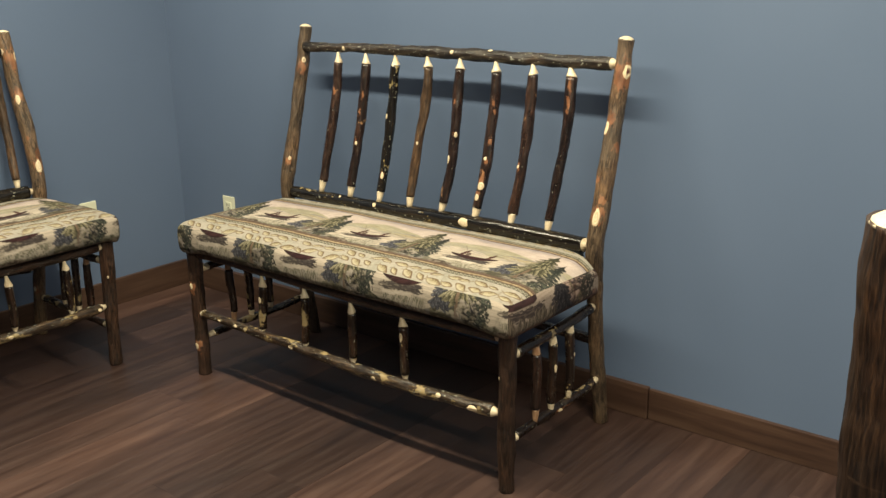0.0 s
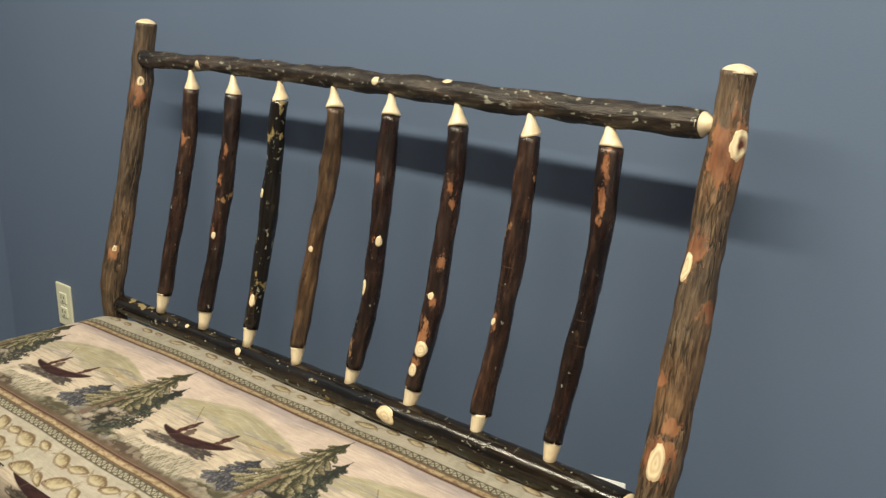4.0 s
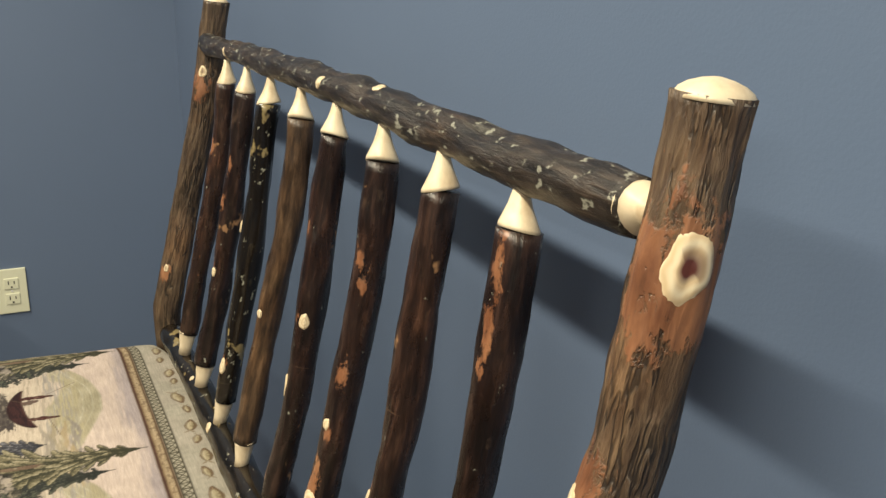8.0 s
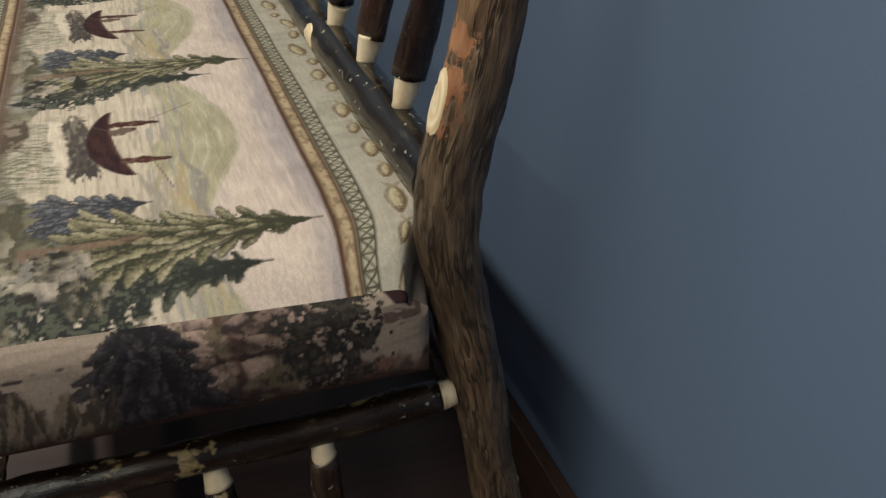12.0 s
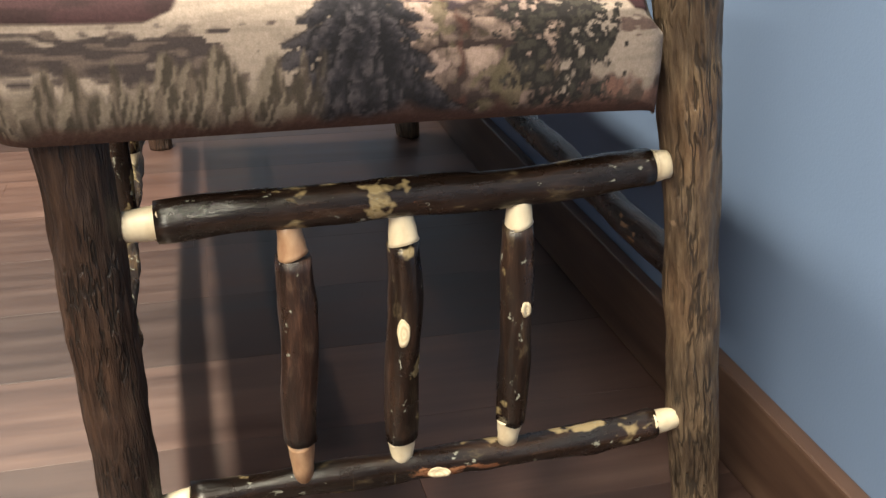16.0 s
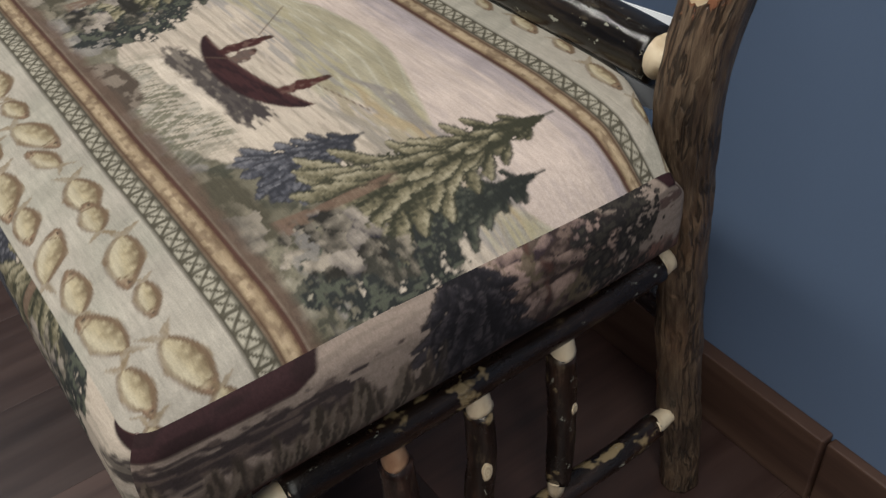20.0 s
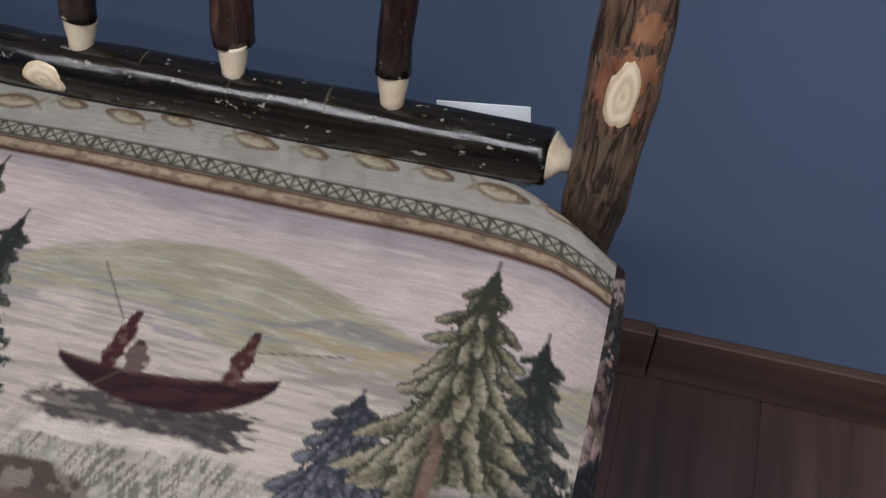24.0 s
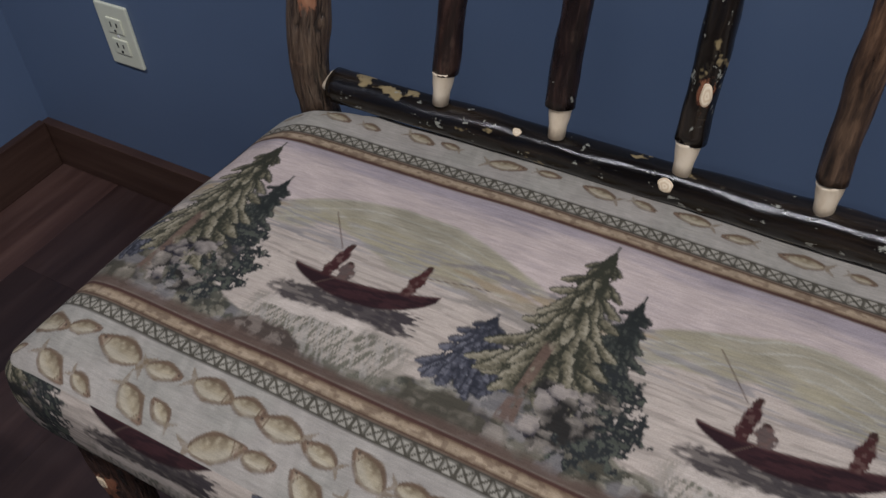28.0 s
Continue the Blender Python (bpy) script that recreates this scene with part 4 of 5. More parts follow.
def cushion_sheets(x0, x1, y0, y1, z0, z1, step, rnd):
    """A boxed cushion with eased edges: one sheet over back, top and front, and a panel for either end."""
    lo, hi = np.array((x0, y0, z0)), np.array((x1, y1 + 0.016, z1))
    ci, hf = (lo + hi) / 2, (hi - lo) / 2

    def eased(q):
        q = np.array(q, float)
        for cx, cy, sx, sy, rad in ((x1, y1 + 0.016, 1, 1, 0.045), (x0, y1 + 0.016, -1, 1, 0.04), (x1, y0, 1, -1, 0.022), (x0, y0, -1, -1, 0.03)):
            dx, dy = (q[:, 0] - cx) * sx + rad, (q[:, 1] - cy) * sy + rad
            both = (dx > 0) & (dy > 0)
            k = np.where(both, np.maximum(dx, dy) / np.maximum(np.hypot(dx, dy), 1e-9), 1.0)
            q[:, 0] += np.where(both, dx * (k - 1) * sx, 0)
            q[:, 1] += np.where(both, dy * (k - 1) * sy, 0)
        # the back corners give way to the posts
        deep = np.clip((q[:, 1] - y1 + 0.11) / 0.11, 0, 1.15)
        crown = np.clip((q[:, 2] - z0) / (z1 - z0) * 2 - 0.7, 0, 1)
        for end, sign, cut, taper in ((x1, 1, 0.022, 0.006), (x0, -1, 0.026, 0.022)):
            f = np.clip(1 - (end - q[:, 0]) * sign / 0.085, 0, 1)
            f = f * f * (3 - 2 * f)
            q[:, 1] -= cut * f * deep * (0.65 + 0.35 * crown)
            q[:, 0] -= sign * taper * f * deep ** 2
        near = np.clip(q, lo + rnd, hi - rnd)
        off = q - near
        ln = np.linalg.norm(off, axis=1)
        out = near + off / np.maximum(ln, 1e-9)[:, None] * np.minimum(ln, rnd)[:, None]
        sx, sy = (out[:, 0] - ci[0]) / hf[0], (out[:, 1] - ci[1]) / hf[1]
        up = np.clip((out[:, 2] - ci[2]) / hf[2], 0, 1)
        out[:, 2] += up * 0.012 * (1 - np.abs(sx) ** 6) * (1 - np.abs(sy) ** 3)
        side = 1 - np.abs((out[:, 2] - ci[2]) / hf[2]) ** 2
        out[:, 1] -= np.where(out[:, 1] < y0 + 0.03, 0.008, 0.0) * side
        out[:, 1] = np.minimum(out[:, 1], y1)
        out[:, 0] += 0.007 * np.sign(sx) * soft(np.abs(sx) - 0.985, 0.02) * side * (1 - sy ** 2)
        # the hem hangs lower across the ends
        low = np.clip((ci[2] - out[:, 2]) / hf[2], 0, 1)
        out[:, 2] -= (0.009 + 0.003 * np.clip((-0.08 - out[:, 1]) / 0.2, 0, 1)) * low * soft(np.abs(sx) - 0.86, 0.12)
        # the ends droop, most of all behind, and the back corners fold down past the posts
        for end, sign, fold in ((x1, 1, 0.046), (x0, -1, 0.030)):
            reach = (end - out[:, 0]) * sign
            f = np.clip(1 - reach / 0.055, 0, 1)
            out[:, 2] -= up * f * f * (3 - 2 * f) * (0.006 + 0.013 * np.clip((sy + 0.3) / 1.3, 0, 1))
            f = np.clip(1 - reach / 0.125, 0, 1)
            room = y1 - fold * f * f * (3 - 2 * f) * (0.62 + 0.38 * np.clip(up * 1.6, 0, 1)) + 0.004 - out[:, 1]
            over = (np.sqrt(room ** 2 + 0.010 ** 2) - room) / 2 * np.clip(f * 6, 0, 1)
            out[:, 1] -= over
            out[:, 2] -= np.minimum(over, 0.04) * 0.9 * up
        lump = vnoise(out[:, 0], out[:, 1], 0.09, 5) - 0.5
        out[:, 2] += lump * 0.005 * up
        return out

    nx = int((x1 - x0) / step)
    # crowd the columns a little at the ends, where the cloth turns down
    xs = np.linspace(x0, x1, nx + 1)
    path = [(y1 + 0.016, z) for z in np.linspace(z0, z1, 12)[:-1]]
    path += [(y, z1) for y in np.linspace(y1 + 0.016, y0, int((y1 - y0) / step))]
    path += [(y0, z) for z in np.linspace(z1, z0, int((z1 - z0) / step))[1:]]
    path = np.array(path)
    m = len(path)
    q = np.empty((len(xs), m, 3))
    q[:, :, 0] = xs[:, None]
    q[:, :, 1:] = path[None]
    q = q.reshape(-1, 3)
    return eased, xs, path, q


def grid_faces(n, m):
    i, j = np.meshgrid(np.arange(n - 1), np.arange(m - 1), indexing="ij")
    a = (i * m + j).ravel()
    return np.stack([a, a + m, a + m + 1, a + 1], 1)


def grid_mesh(name, verts, faces, dye):
    me = bpy.data.meshes.new(name)
    me.vertices.add(len(verts))
    me.vertices.foreach_set("co", np.asarray(verts, np.float32).ravel())
    me.loops.add(faces.size)
    me.loops.foreach_set("vertex_index", faces.astype(np.int32).ravel())
    me.polygons.add(len(faces))
    me.polygons.foreach_set("loop_start", np.arange(0, faces.size, 4, dtype=np.int32))
    me.polygons.foreach_set("use_smooth", np.ones(len(faces), bool))
    me.update(calc_edges=True)
    rgba = np.ones((len(verts), 4), np.float32)
    rgba[:, :3] = np.clip(dye, 0, 1)
    me.attributes.new("dye", "FLOAT_COLOR", "POINT").data.foreach_set("color", rgba.ravel())
    return me


def cushion(parent, x0, x1, step):
    y0, y1, z0, z1, rnd = -0.325, 0.117, 0.434, 0.530, 0.026
    eased, xs, path, q = cushion_sheets(x0, x1, y0, y1, z0, z1, step, rnd)
    cover = np.empty((len(q), 3))
    on_front = (q[:, 1] <= y0 + 1e-6) & (q[:, 2] < z1 - 1e-6)
    cover[~on_front] = seat_cloth(q[~on_front, 0], q[~on_front, 1])
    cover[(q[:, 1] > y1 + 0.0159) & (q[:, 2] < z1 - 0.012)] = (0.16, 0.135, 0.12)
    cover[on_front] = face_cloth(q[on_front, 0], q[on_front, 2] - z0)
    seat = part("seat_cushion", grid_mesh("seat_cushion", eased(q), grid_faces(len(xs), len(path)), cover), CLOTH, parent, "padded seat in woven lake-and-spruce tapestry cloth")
    for end, sign in ((x1, 1), (x0, -1)):
        ys, zs = np.linspace(y0, y1 + 0.016, int((y1 - y0) / step)), np.linspace(z0, z1, int((z1 - z0) / step))
        g = np.array([(end, y, z) for y in ys for z in zs])
        fc = grid_faces(len(ys), len(zs))
        if sign < 0:
            fc = fc[:, ::-1]
        part("end_panel", grid_mesh("end_panel", eased(g), fc, end_cloth(g[:, 1], g[:, 2] - z0)), CLOTH, seat, "sewn end panel with dark trees, its cloth shaded by colour")
        line = eased(np.array([(end, y, z1) for y in np.linspace(y0, y1, 60)]))
        seam = Log([tuple(p + np.array((0.0005 * sign, 0, -0.0005))) for p in line], (0.0008, 0.0008), (0, 0, 1), 3, 0.0002, 0, 6, 0.008)
        seam.build("seam", PIPING, seat)
    part("dust_cover", box_mesh("dust_cover", x0 + 0.03, y0 + 0.03, z0 - 0.003, x1 - 0.03, y1 - 0.03, z0 + 0.006), LINING, seat)
    return seat


# ---- the room ----
X0, X1, Y0, Y1, TOP = -2.08, 3.6, -4.6, 0.309, 2.6
PW = 0.166
floor = tagged(part("floor", box_mesh("floor", X0 - 0.1, Y0 - 0.1, -0.08, X1 + 0.1, Y1 + 0.1, -0.008), LINING), "dark stained wooden plank floor", "floor", kind="structure")
for name, box in (("wall_north", (X0 - 0.1, Y1, -0.05, X1 + 0.1, Y1 + 0.1, TOP)), ("wall_west", (X0 - 0.1, Y0, -0.05, X0, Y1, TOP)),
                  ("wall_east", (X1, Y0, -0.05, X1 + 0.1, Y1, TOP)), ("wall_south", (X0 - 0.1, Y0 - 0.1, -0.05, X1 + 0.1, Y0, TOP))):
    tagged(part(name, box_mesh(name, *box), WALL), "blue-grey painted plaster wall", "wall", kind="structure")
tagged(part("ceiling", box_mesh("ceiling", X0 - 0.1, Y0 - 0.1, TOP, X1 + 0.1, Y1 + 0.1, TOP + 0.08), CEILING), "plain white ceiling", "ceiling", kind="structure")


def baseboard(name, runs, axis):
    ob = tagged(new(name), "brown stained wooden baseboard with a butt joint", "baseboard", kind="structure")
    for a, b, high, thick in runs:
        box = (a, Y1 - thick, 0.0, b, Y1, high) if axis == "x" else (X0, a, 0.0, X0 + thick, b, high)
        part("board", box_mesh("board", *box, 0.003), BOARD, ob)
    return ob


baseboard("baseboard_north", ((X0, 0.098, 0.099, 0.019), (0.1, X1, 0.095, 0.014)), "x")
baseboard("baseboard_west", ((Y0, Y1 - 0.02, 0.105, 0.016),), "y")


# ---- log seats ----
def tenon(parent, shoulder, hole, big, small, seed, pointed=False, label="", wood=PEELED):
    if pointed:
        prof = ((0, big), (0.08, big * 0.97), (0.24, big * 0.80), (0.45, big * 0.58), (0.68, big * 0.42), (0.88, big * 0.33), (1.0, small))
    else:
        prof = ((0, big * 0.92), (0.10, big * 0.84), (0.34, (big + small) * 0.48), (0.62, small * 1.04), (1, small))
    return spun("peeled_tenon", shoulder, hole, prof, wood, parent, seed, 0.05, label, 0.003)


def stick(parent, name, a, b, r0, r1, ref, seed, mat, bow=(0, 0, 0), ends=(0.03, 0.03), point=(False, False), knots=(), peels=(), small=0.5, wob=0.0016, segs=18, wood=PEELED):
    """A barky stick from a to b, with its two ends whittled to pegs."""
    A, B, bw = np.array(a, float), np.array(b, float), np.array(bow, float)
    L = np.linalg.norm(B - A)
    f0, f1 = ends[0] / L, 1 - ends[1] / L
    rng = random.Random(seed)
    side = np.array((rng.uniform(-1, 1), rng.uniform(-1, 1), rng.uniform(-1, 1))) * 0.004 * min(1.0, L / 0.4)
    pts = []
    for k in range(7):
        f = f0 + (f1 - f0) * k / 6
        pts.append(A + (B - A) * f + bw * math.sin(math.pi * f) + side * math.sin(2 * math.pi * f))
    lg = Log(pts, (r0 * 0.97, r0, (r0 + r1) / 2 * rng.uniform(0.95, 1.05), r1, r1 * 0.97), ref, seed, wob, 0.0004, segs, 0.009)
    lg.peels = list(peels)
    ob = lg.build(name, mat, parent)
    if ends[0]:
        tenon(ob, lg.mid[0], A, r0 * 0.98, r0 * small, seed * 3 + 1, point[0], wood=wood)
    if ends[1]:
        tenon(ob, lg.mid[-1], B + (np.array((-0.0045, 0, 0.003)) if point[1] else 0), r1 * 0.98, r1 * (0.26 if point[1] else small), seed * 3 + 2, point[1], wood=wood)
    for share, ang, al, ac in knots:
        lg.knot(share * lg.length, ang, al, ac, ob)
    return ob


def post(parent, name, pts, radii, seed, top, knots=(), peels=(), segs=64, mat=POST_BARK):
    lg = Log(pts, radii, FRONT, seed, 0.0022, 0.0016, segs, 0.006)
    lg.peels = list(peels)
    ob = lg.build(name, mat, parent)
    if top:
        t = (lg.mid[-1] - lg.mid[-2]) / np.linalg.norm(lg.mid[-1] - lg.mid[-2])
        r = lg.rad[-1]
        e = lg.mid[-1]
        spun("sawn_top", e - t * 0.003, e + t * 0.0085, ((0, r * 0.99), (0.2, r * 0.97), (0.45, r * 0.88), (0.7, r * 0.68), (0.9, r * 0.38), (1, r * 0.1)), PEELED, ob, seed, 0.02, "pale rounded sawn top")
    for share, ang, al, ac, heart in knots:
        lg.knot(share * lg.length, ang, al, ac, ob, heart)
    return ob


def log_seat(name, label, category, xl, slats, front_spindles, seed, step):
    """A hickory seat whose right end stands at x = 0 and whose left end stands near x = xl."""
    seat = thing(name, label, category)
    seat.location = (xl / 2, 0, 0)
    # posts and legs
    post(seat, "back_post", ((-0.006, 0.204, 0), (-0.003, 0.170, 0.2), (0.003, 0.138, 0.4), (0.013, 0.111, 0.52), (0.017, 0.110, 0.575), (0.021, 0.131, 0.665), (0.022, 0.154, 0.775), (0.020, 0.193, 0.905), (0.024, 0.228, 1.090)),
         (0.0205, 0.0208, 0.0214, 0.0228, 0.0236, 0.0222, 0.0213), seed + 1, True,
         knots=((0.925, 66, 0.0205, 0.0140, 1.0), (0.79, -28, 0.020, 0.009, 0.0), (0.578, 2, 0.027, 0.0125, 0.08), (0.17, -75, 0.012, 0.008, 0.0)),
         peels=((1.024, 64, 0.036, 0.0015), (1.018, 20, 0.030, 0.0), (1.018, 108, 0.032, 0.0), (0.895, -18, 0.022, 0.001), (0.650, 0, 0.023, 0.001), (0.692, 30, 0.013, 0.0), (0.83, 68, 0.011, 0.0), (0.745, -30, 0.009, 0.0), (0.19, -70, 0.02, 0.001)))
    dx = xl - 0.012
    post(seat, "back_post", ((dx - 0.004, 0.210, 0), (dx - 0.004, 0.176, 0.2), (dx - 0.004, 0.143, 0.4), (dx - 0.001, 0.121, 0.52), (dx, 0.119, 0.575), (dx + 0.004, 0.140, 0.665), (dx + 0.008, 0.166, 0.775), (dx + 0.012, 0.199, 0.905), (dx + 0.018, 0.233, 1.095)),
         (0.0225, 0.0235, 0.023, 0.0225, 0.0215, 0.021, 0.0205), seed + 2, True,
         knots=((0.60, 40, 0.007, 0.006, 0.4), (0.90, 55, 0.010, 0.008, 0.6)), peels=((0.66, 40, 0.012, 0.001), (0.98, 50, 0.018, 0.001)))
    post(seat, "front_leg", ((0.0, -0.275, 0), (0.002, -0.279, 0.2), (0.012, -0.282, 0.436)), (0.021, 0.0215, 0.0225), seed + 3, False, knots=((0.72, -35, 0.005, 0.004, 0.0),), mat=LEG_BARK)
    post(seat, "front_leg", ((xl - 0.030, -0.272, 0), (xl - 0.024, -0.279, 0.2), (xl - 0.014, -0.285, 0.436)), (0.021, 0.022, 0.023), seed + 4, False,
         knots=((0.24, 0, 0.013, 0.008, 0.0), (0.72, 0, 0.012, 0.008, 0.0)), peels=((0.105, 0, 0.02, 0), (0.31, 0, 0.018, 0)), mat=LEG_BARK)
    # backrest: crest rail, lower rail, slats
    k = abs(xl) / 1.18
    stick(seat, "crest_rail", (xl + 0.012, 0.212, 1.030), (0.008, 0.211, 1.027), 0.0150, 0.0180, FRONT, seed + 5, LICHEN_BARK, (0, 0.004, 0.004), (0.010, 0.015), (False, False),
          knots=((0.548, -22, 0.008, 0.008), (0.165, 12, 0.008, 0.010), (0.66, -80, 0.010, 0.007)) if k > 0.8 else ((0.4, -20, 0.008, 0.008),), small=0.52, wob=0.0026, segs=26)
    stick(seat, "seat_back_rail", (xl + 0.004, 0.122, 0.548), (-0.006, 0.120, 0.551), 0.0198, 0.0228, FRONT, seed + 6, RAIL_BARK, (0, 0.002, 0.002), (0.014, 0.018), (False, False),
          knots=((0.655, -8, 0.021, 0.016), (0.338, -30, 0.009, 0.008), (0.20, -60, 0.006, 0.005)) if k > 0.8 else (), small=0.42, wob=0.0012, segs=26)
    for n, (xb, xt, bow, tone, knots, peels) in enumerate(slats):
        stick(seat, "slat", (xb, 0.122, 0.566), (xt, 0.209, 1.018), 0.0144, 0.0148, FRONT, seed + 20 + n, tone, (bow, 0.006, 0), (0.034, 0.032), (False, True), knots, peels, 0.62, 0.0022)
    # front: upper and lower rails with spindles
    stick(seat, "front_seat_rail", (xl - 0.02, -0.280, 0.420), (0.008, -0.282, 0.418), 0.0140, 0.0145, FRONT, seed + 7, LEG_BARK, (0, 0, -0.004), (0.03, 0.03))
    stick(seat, "front_stretcher", (xl - 0.018, -0.280, 0.218), (-0.016, -0.281, 0.212), 0.0140, 0.0160, FRONT, seed + 8, STRETCHER_BARK, (0, -0.008, -0.006), (0.022, 0.022), (False, False),
          knots=((0.08, 0, 0.008, 0.007), (0.15, -10, 0.008, 0.007), (0.37, 10, 0.010, 0.009), (0.665, 12, 0.010, 0.009), (0.86, -30, 0.009, 0.008), (0.955, 5, 0.016, 0.010)) if k > 0.8 else ((0.25, 0, 0.009, 0.008), (0.97, 0, 0.008, 0.008)), wob=0.0030, segs=22)
    for n, (xb, xt, knots) in enumerate(front_spindles):
        stick(seat, "front_spindle", (xb, -0.283, 0.214), (xt, -0.284, 0.406), 0.0120, 0.0124, FRONT, seed + 30 + n, SIDE_BARK, (0.002, 0, 0), (0.022, 0.034), (False, True), knots)
    # rear stretcher
    stick(seat, "rear_stretcher", (xl - 0.004, 0.176, 0.264), (0.0, 0.178, 0.260), 0.0145, 0.0150, FRONT, seed + 9, SLAT_BARK, (0, 0, 0.006), (0.03, 0.03))
    # the two ends
    for side, ref in ((0, (1, 0, 0)), (1, (-1, 0, 0))):
        def at(x, y, z):
            return (x, y, z) if side == 0 else (xl - x - 0.012, y, z)
        stick(seat, "side_seat_rail", at(0.004, -0.262, 0.363), at(0.007, 0.120, 0.381), 0.0140, 0.0142, ref, seed + 11 + side, SIDE_BARK, (0, 0, -0.002), (0.024, 0.014), (False, False), small=0.74)
        stick(seat, "side_stretcher", at(0.002, -0.258, 0.134), at(0.0, 0.168, 0.149), 0.0120, 0.0128, ref, seed + 13 + side, SIDE_BARK, (0, 0, -0.002), (0.022, 0.026), (False, False), ((0.50, 8, 0.010, 0.006),), ((0.175, -5, 0.010, 0.001), (0.195, 12, 0.011, 0.001), (0.225, 5, 0.008, 0)), small=0.72, wob=0.0026)
        for n, (y, big, kn) in enumerate(((-0.155, 0.0122, ()), (-0.078, 0.0124, ((0.60, -18, 0.013, 0.006),)), (0.008, 0.0118, ((0.62, 20, 0.008, 0.005),)))):
            stick(seat, "side_spindle", at(0.002, y + 0.004, 0.140 + 0.004 * n), at(0.006, y, 0.360 + 0.005 * n), big, big * 1.06, ref, seed + 40 + n + 5 * side, (SLAT_BARK, SIDE_BARK, SIDE_BARK)[n], (0.002, 0.002, 0), (0.042 if n == 0 else 0.024, 0.028), (False, False), kn, small=0.66, wob=0.002, wood=(TANNED, PEELED, PEELED)[n])
    cushion(seat, xl - 0.044, 0.047, step)
    return seat


BROWN = bark("warm_slat_bark", (0.014, 0.009, 0.006), (0.058, 0.036, 0.022), (0.145, 0.095, 0.058), 130.0, (0.05, 0.03, 0.02), 0.32, 0.70, (0.34, 0.5, 0.70), 0.45)
SLATS = (
    (-1.039, -1.012, 0.006, SLAT_BARK, (), ((0.30, 0, 0.011, 0),)),
    (-0.906, -0.888, 0.003, SLAT_BARK, ((0.36, 20, 0.007, 0.006),), ((0.24, 0, 0.011, 0), (0.30, 25, 0.009, 0), (0.15, 5, 0.010, 0))),
    (-0.778, -0.762, 0.003, RAIL_BARK, ((0.13, 25, 0.012, 0.006), (0.60, -20, 0.009, 0.004)), ((0.05, 20, 0.012, 0),)),
    (-0.650, -0.632, 0.002, BROWN, ((0.42, 20, 0.006, 0.004),), ()),
    (-0.525, -0.506, 0.010, SLAT_BARK, ((0.33, -25, 0.016, 0.007), (0.52, 50, 0.010, 0.006)), ((0.21, 30, 0.008, 0), (0.30, 0, 0.007, 0),)),
    (-0.398, -0.376, 0.012, SLAT_BARK, ((0.168, 18, 0.014, 0.011), (0.078, -8, 0.012, 0.009), (0.37, 6, 0.007, 0.006)), ((0.085, 5, 0.018, 0), (0.04, -10, 0.014, 0), (0.14, 20, 0.010, 0), (0.305, 30, 0.009, 0), (0.285, 45, 0.008, 0), (0.20, 40, 0.011, 0))),
    (-0.270, -0.249, 0.008, SLAT_BARK, ((0.345, -20, 0.006, 0.005),), ((0.14, -15, 0.012, 0),)),
    (-0.144, -0.127, 0.009, SLAT_BARK, (), ((0.390, 16, 0.008, 0), (0.372, 12, 0.009, 0), (0.354, 15, 0.008, 0), (0.336, 10, 0.008, 0), (0.318, 14, 0.007, 0), (0.300, 9, 0.007, 0))),
)
SPINDLES = ((-0.902, -0.884, ((0.7, 0, 0.012, 0.006),)), (-0.715, -0.701, ()), (-0.520, -0.517, ()), (-0.326, -0.329, ((0.8, 0, 0.014, 0.007),)))
bench = log_seat("log_bench", "hickory log bench with bark on, slatted back and lake-scene tapestry seat", "bench", -1.195, SLATS, SPINDLES, 100, 0.00145)

CHAIR_SLATS = tuple((-0.40 + 0.115 * n, -0.385 + 0.115 * n, 0.004, (SLAT_BARK, RAIL_BARK, SLAT_BARK, BROWN)[n], (), ()) for n in range(4))
chair = log_seat("log_chair", "hickory log dining chair with tapestry seat beside the wall", "chair", -0.46, CHAIR_SLATS, ((-0.33, -0.33, ()), (-0.14, -0.14, ())), 300, 0.004)
chair.matrix_basis = pose(-1.814, -0.406, 0, 0, 0, 90) @ pose(-0.23, 0, 0)


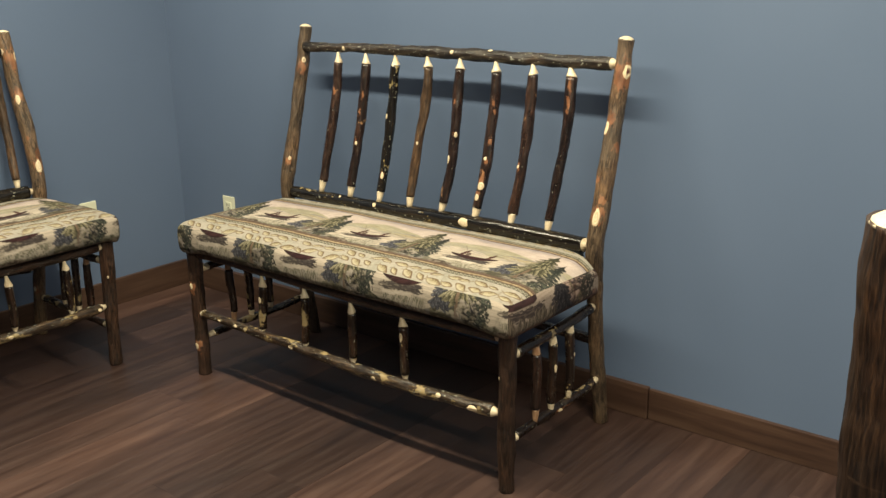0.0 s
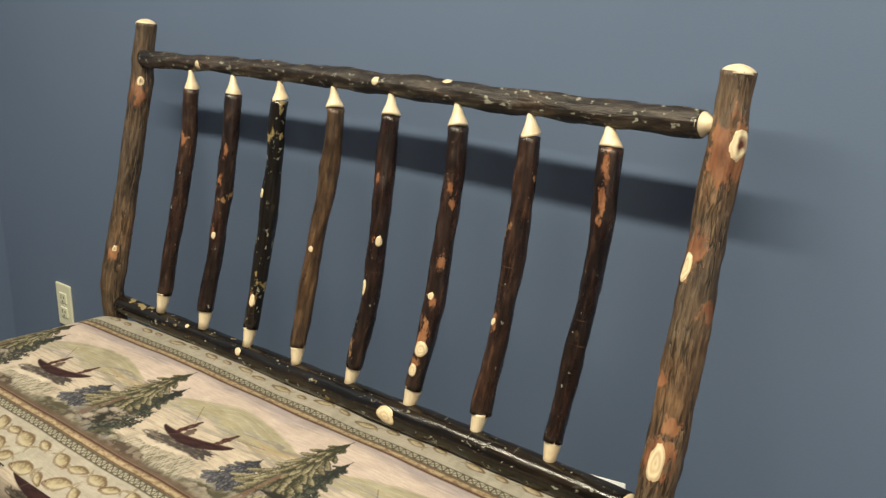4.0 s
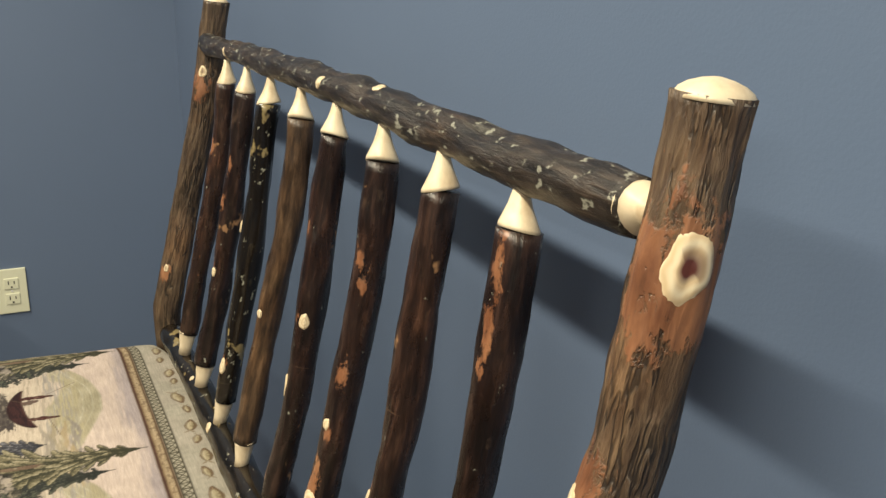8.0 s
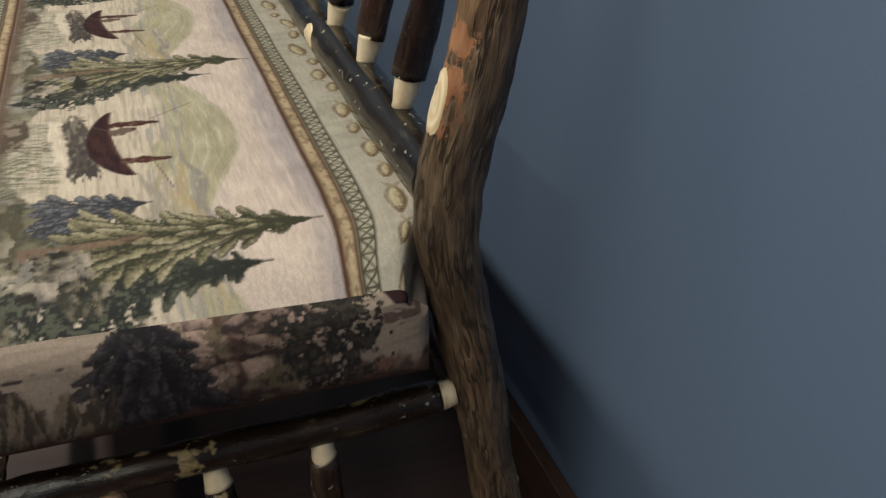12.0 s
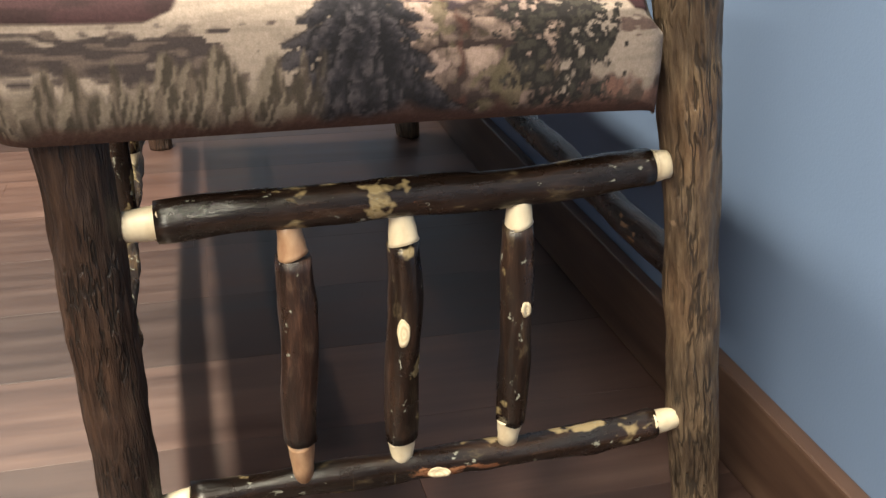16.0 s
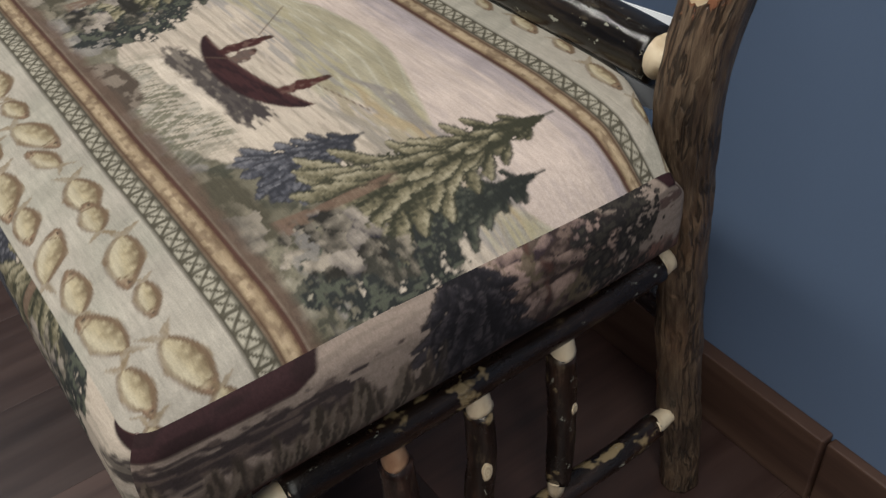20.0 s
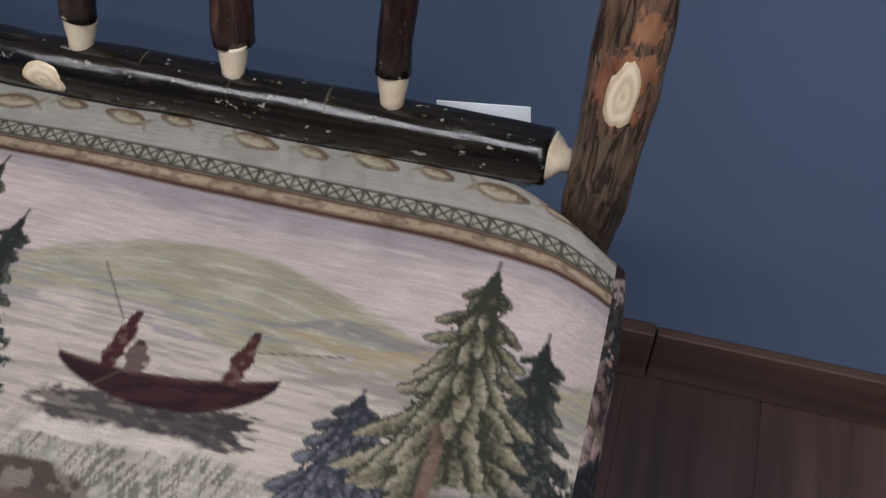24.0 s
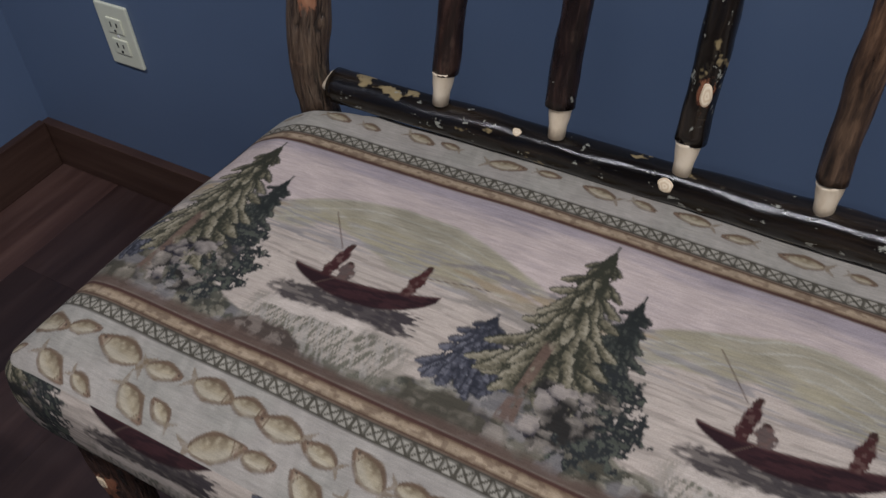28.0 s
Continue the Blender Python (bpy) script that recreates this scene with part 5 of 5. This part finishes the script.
# ---- small things ----
def wall_outlet(label, m):
    ob = thing("wall_outlet", label, "wall outlet", "wall outlets")
    part("cover_plate", box_mesh("cover_plate", -0.035, -0.006, -0.057, 0.035, 0.0, 0.057, 0.0025), PLATE, ob)
    for z in (-0.0195, 0.0195):
        face = part("socket_face", box_mesh("socket_face", -0.0165, -0.0085, z - 0.014, 0.0165, -0.004, z + 0.014, 0.002), PLATE, ob)
        for x, high in ((-0.0065, 0.0045), (0.0065, 0.0035)):
            part("slot", box_mesh("slot", x - 0.0012, -0.0092, z - high + 0.003, x + 0.0012, -0.0078, z + high + 0.003), SLOT, face)
        part("slot", box_mesh("slot", -0.0022, -0.0092, z - 0.0105, 0.0022, -0.0078, z - 0.006, 0.0008), SLOT, face)
    part("screw", box_mesh("screw", -0.0025, -0.0075, -0.0025, 0.0025, -0.005, 0.0025, 0.001), STEEL, ob)
    ob.matrix_basis = m
    return ob


wall_outlet("ivory double wall outlet beside the bench", pose(-1.772, Y1, 0.358))
wall_outlet("ivory double wall outlet behind the log chair", pose(X0, -0.129, 0.378, 0, 0, 90))
wall_outlet("ivory double wall outlet near the log post", pose(0.690, Y1, 0.325))

card = tagged(part("price_card", box_mesh("price_card", -0.058, -0.0006, -0.045, 0.014, 0.0006, 0.032), PAPER), "white blank card tucked behind the bench's seat rail", "card")
card.matrix_basis = pose(-0.058, 0.152, 0.528, -8, -4, 4)

newel = thing("log_bedpost", "thick dark hickory log post with a pale sawn top", "log post")
newel.location = (1.062, -1.098, 0)
post(newel, "log", ((1.062, -1.098, 0), (1.064, -1.098, 0.5), (1.062, -1.098, 1.045)), (0.060, 0.056, 0.053), 501, True, knots=((0.62, -40, 0.02, 0.015, 0.2),), segs=60, mat=DARK_BARK)

# both housings are out of view; the second belongs to the added fill
for lx, ly, run, watts in LAMPS:
    fitting = thing("ceiling_light", "long white strip light placed on the unseen ceiling", "ceiling light", "ceiling strip lights")
    fitting.location = (lx, ly, TOP)
    part("housing", box_mesh("housing", lx - run / 2 - 0.03, ly - 0.075, TOP - 0.07, lx + run / 2 + 0.03, ly + 0.075, TOP, 0.006), STEEL, fitting)

# ---- floor planks ----
rng = random.Random(9)
near, far = [], []
x = X0
col = 0
while x < X1:
    y = Y0 - rng.uniform(0, 0.9)
    while y < Y1:
        ln = rng.choice((0.6, 0.9, 1.2))
        a, b = max(y, Y0), min(y + ln, Y1)
        if b - a > 0.02:
            (near if -2.1 < x < 1.2 and b > -1.9 else far).append((x, a, min(x + PW, X1), b))
        y += ln
    x += PW
for a, b, c, e in near + far:
    dz = rng.uniform(-0.0002, 0.0)
    part("plank", box_mesh("plank", a + 0.0001, b + 0.0001, -0.012, c - 0.0001, e - 0.0001, dz, 0.0004), PLANK, floor)
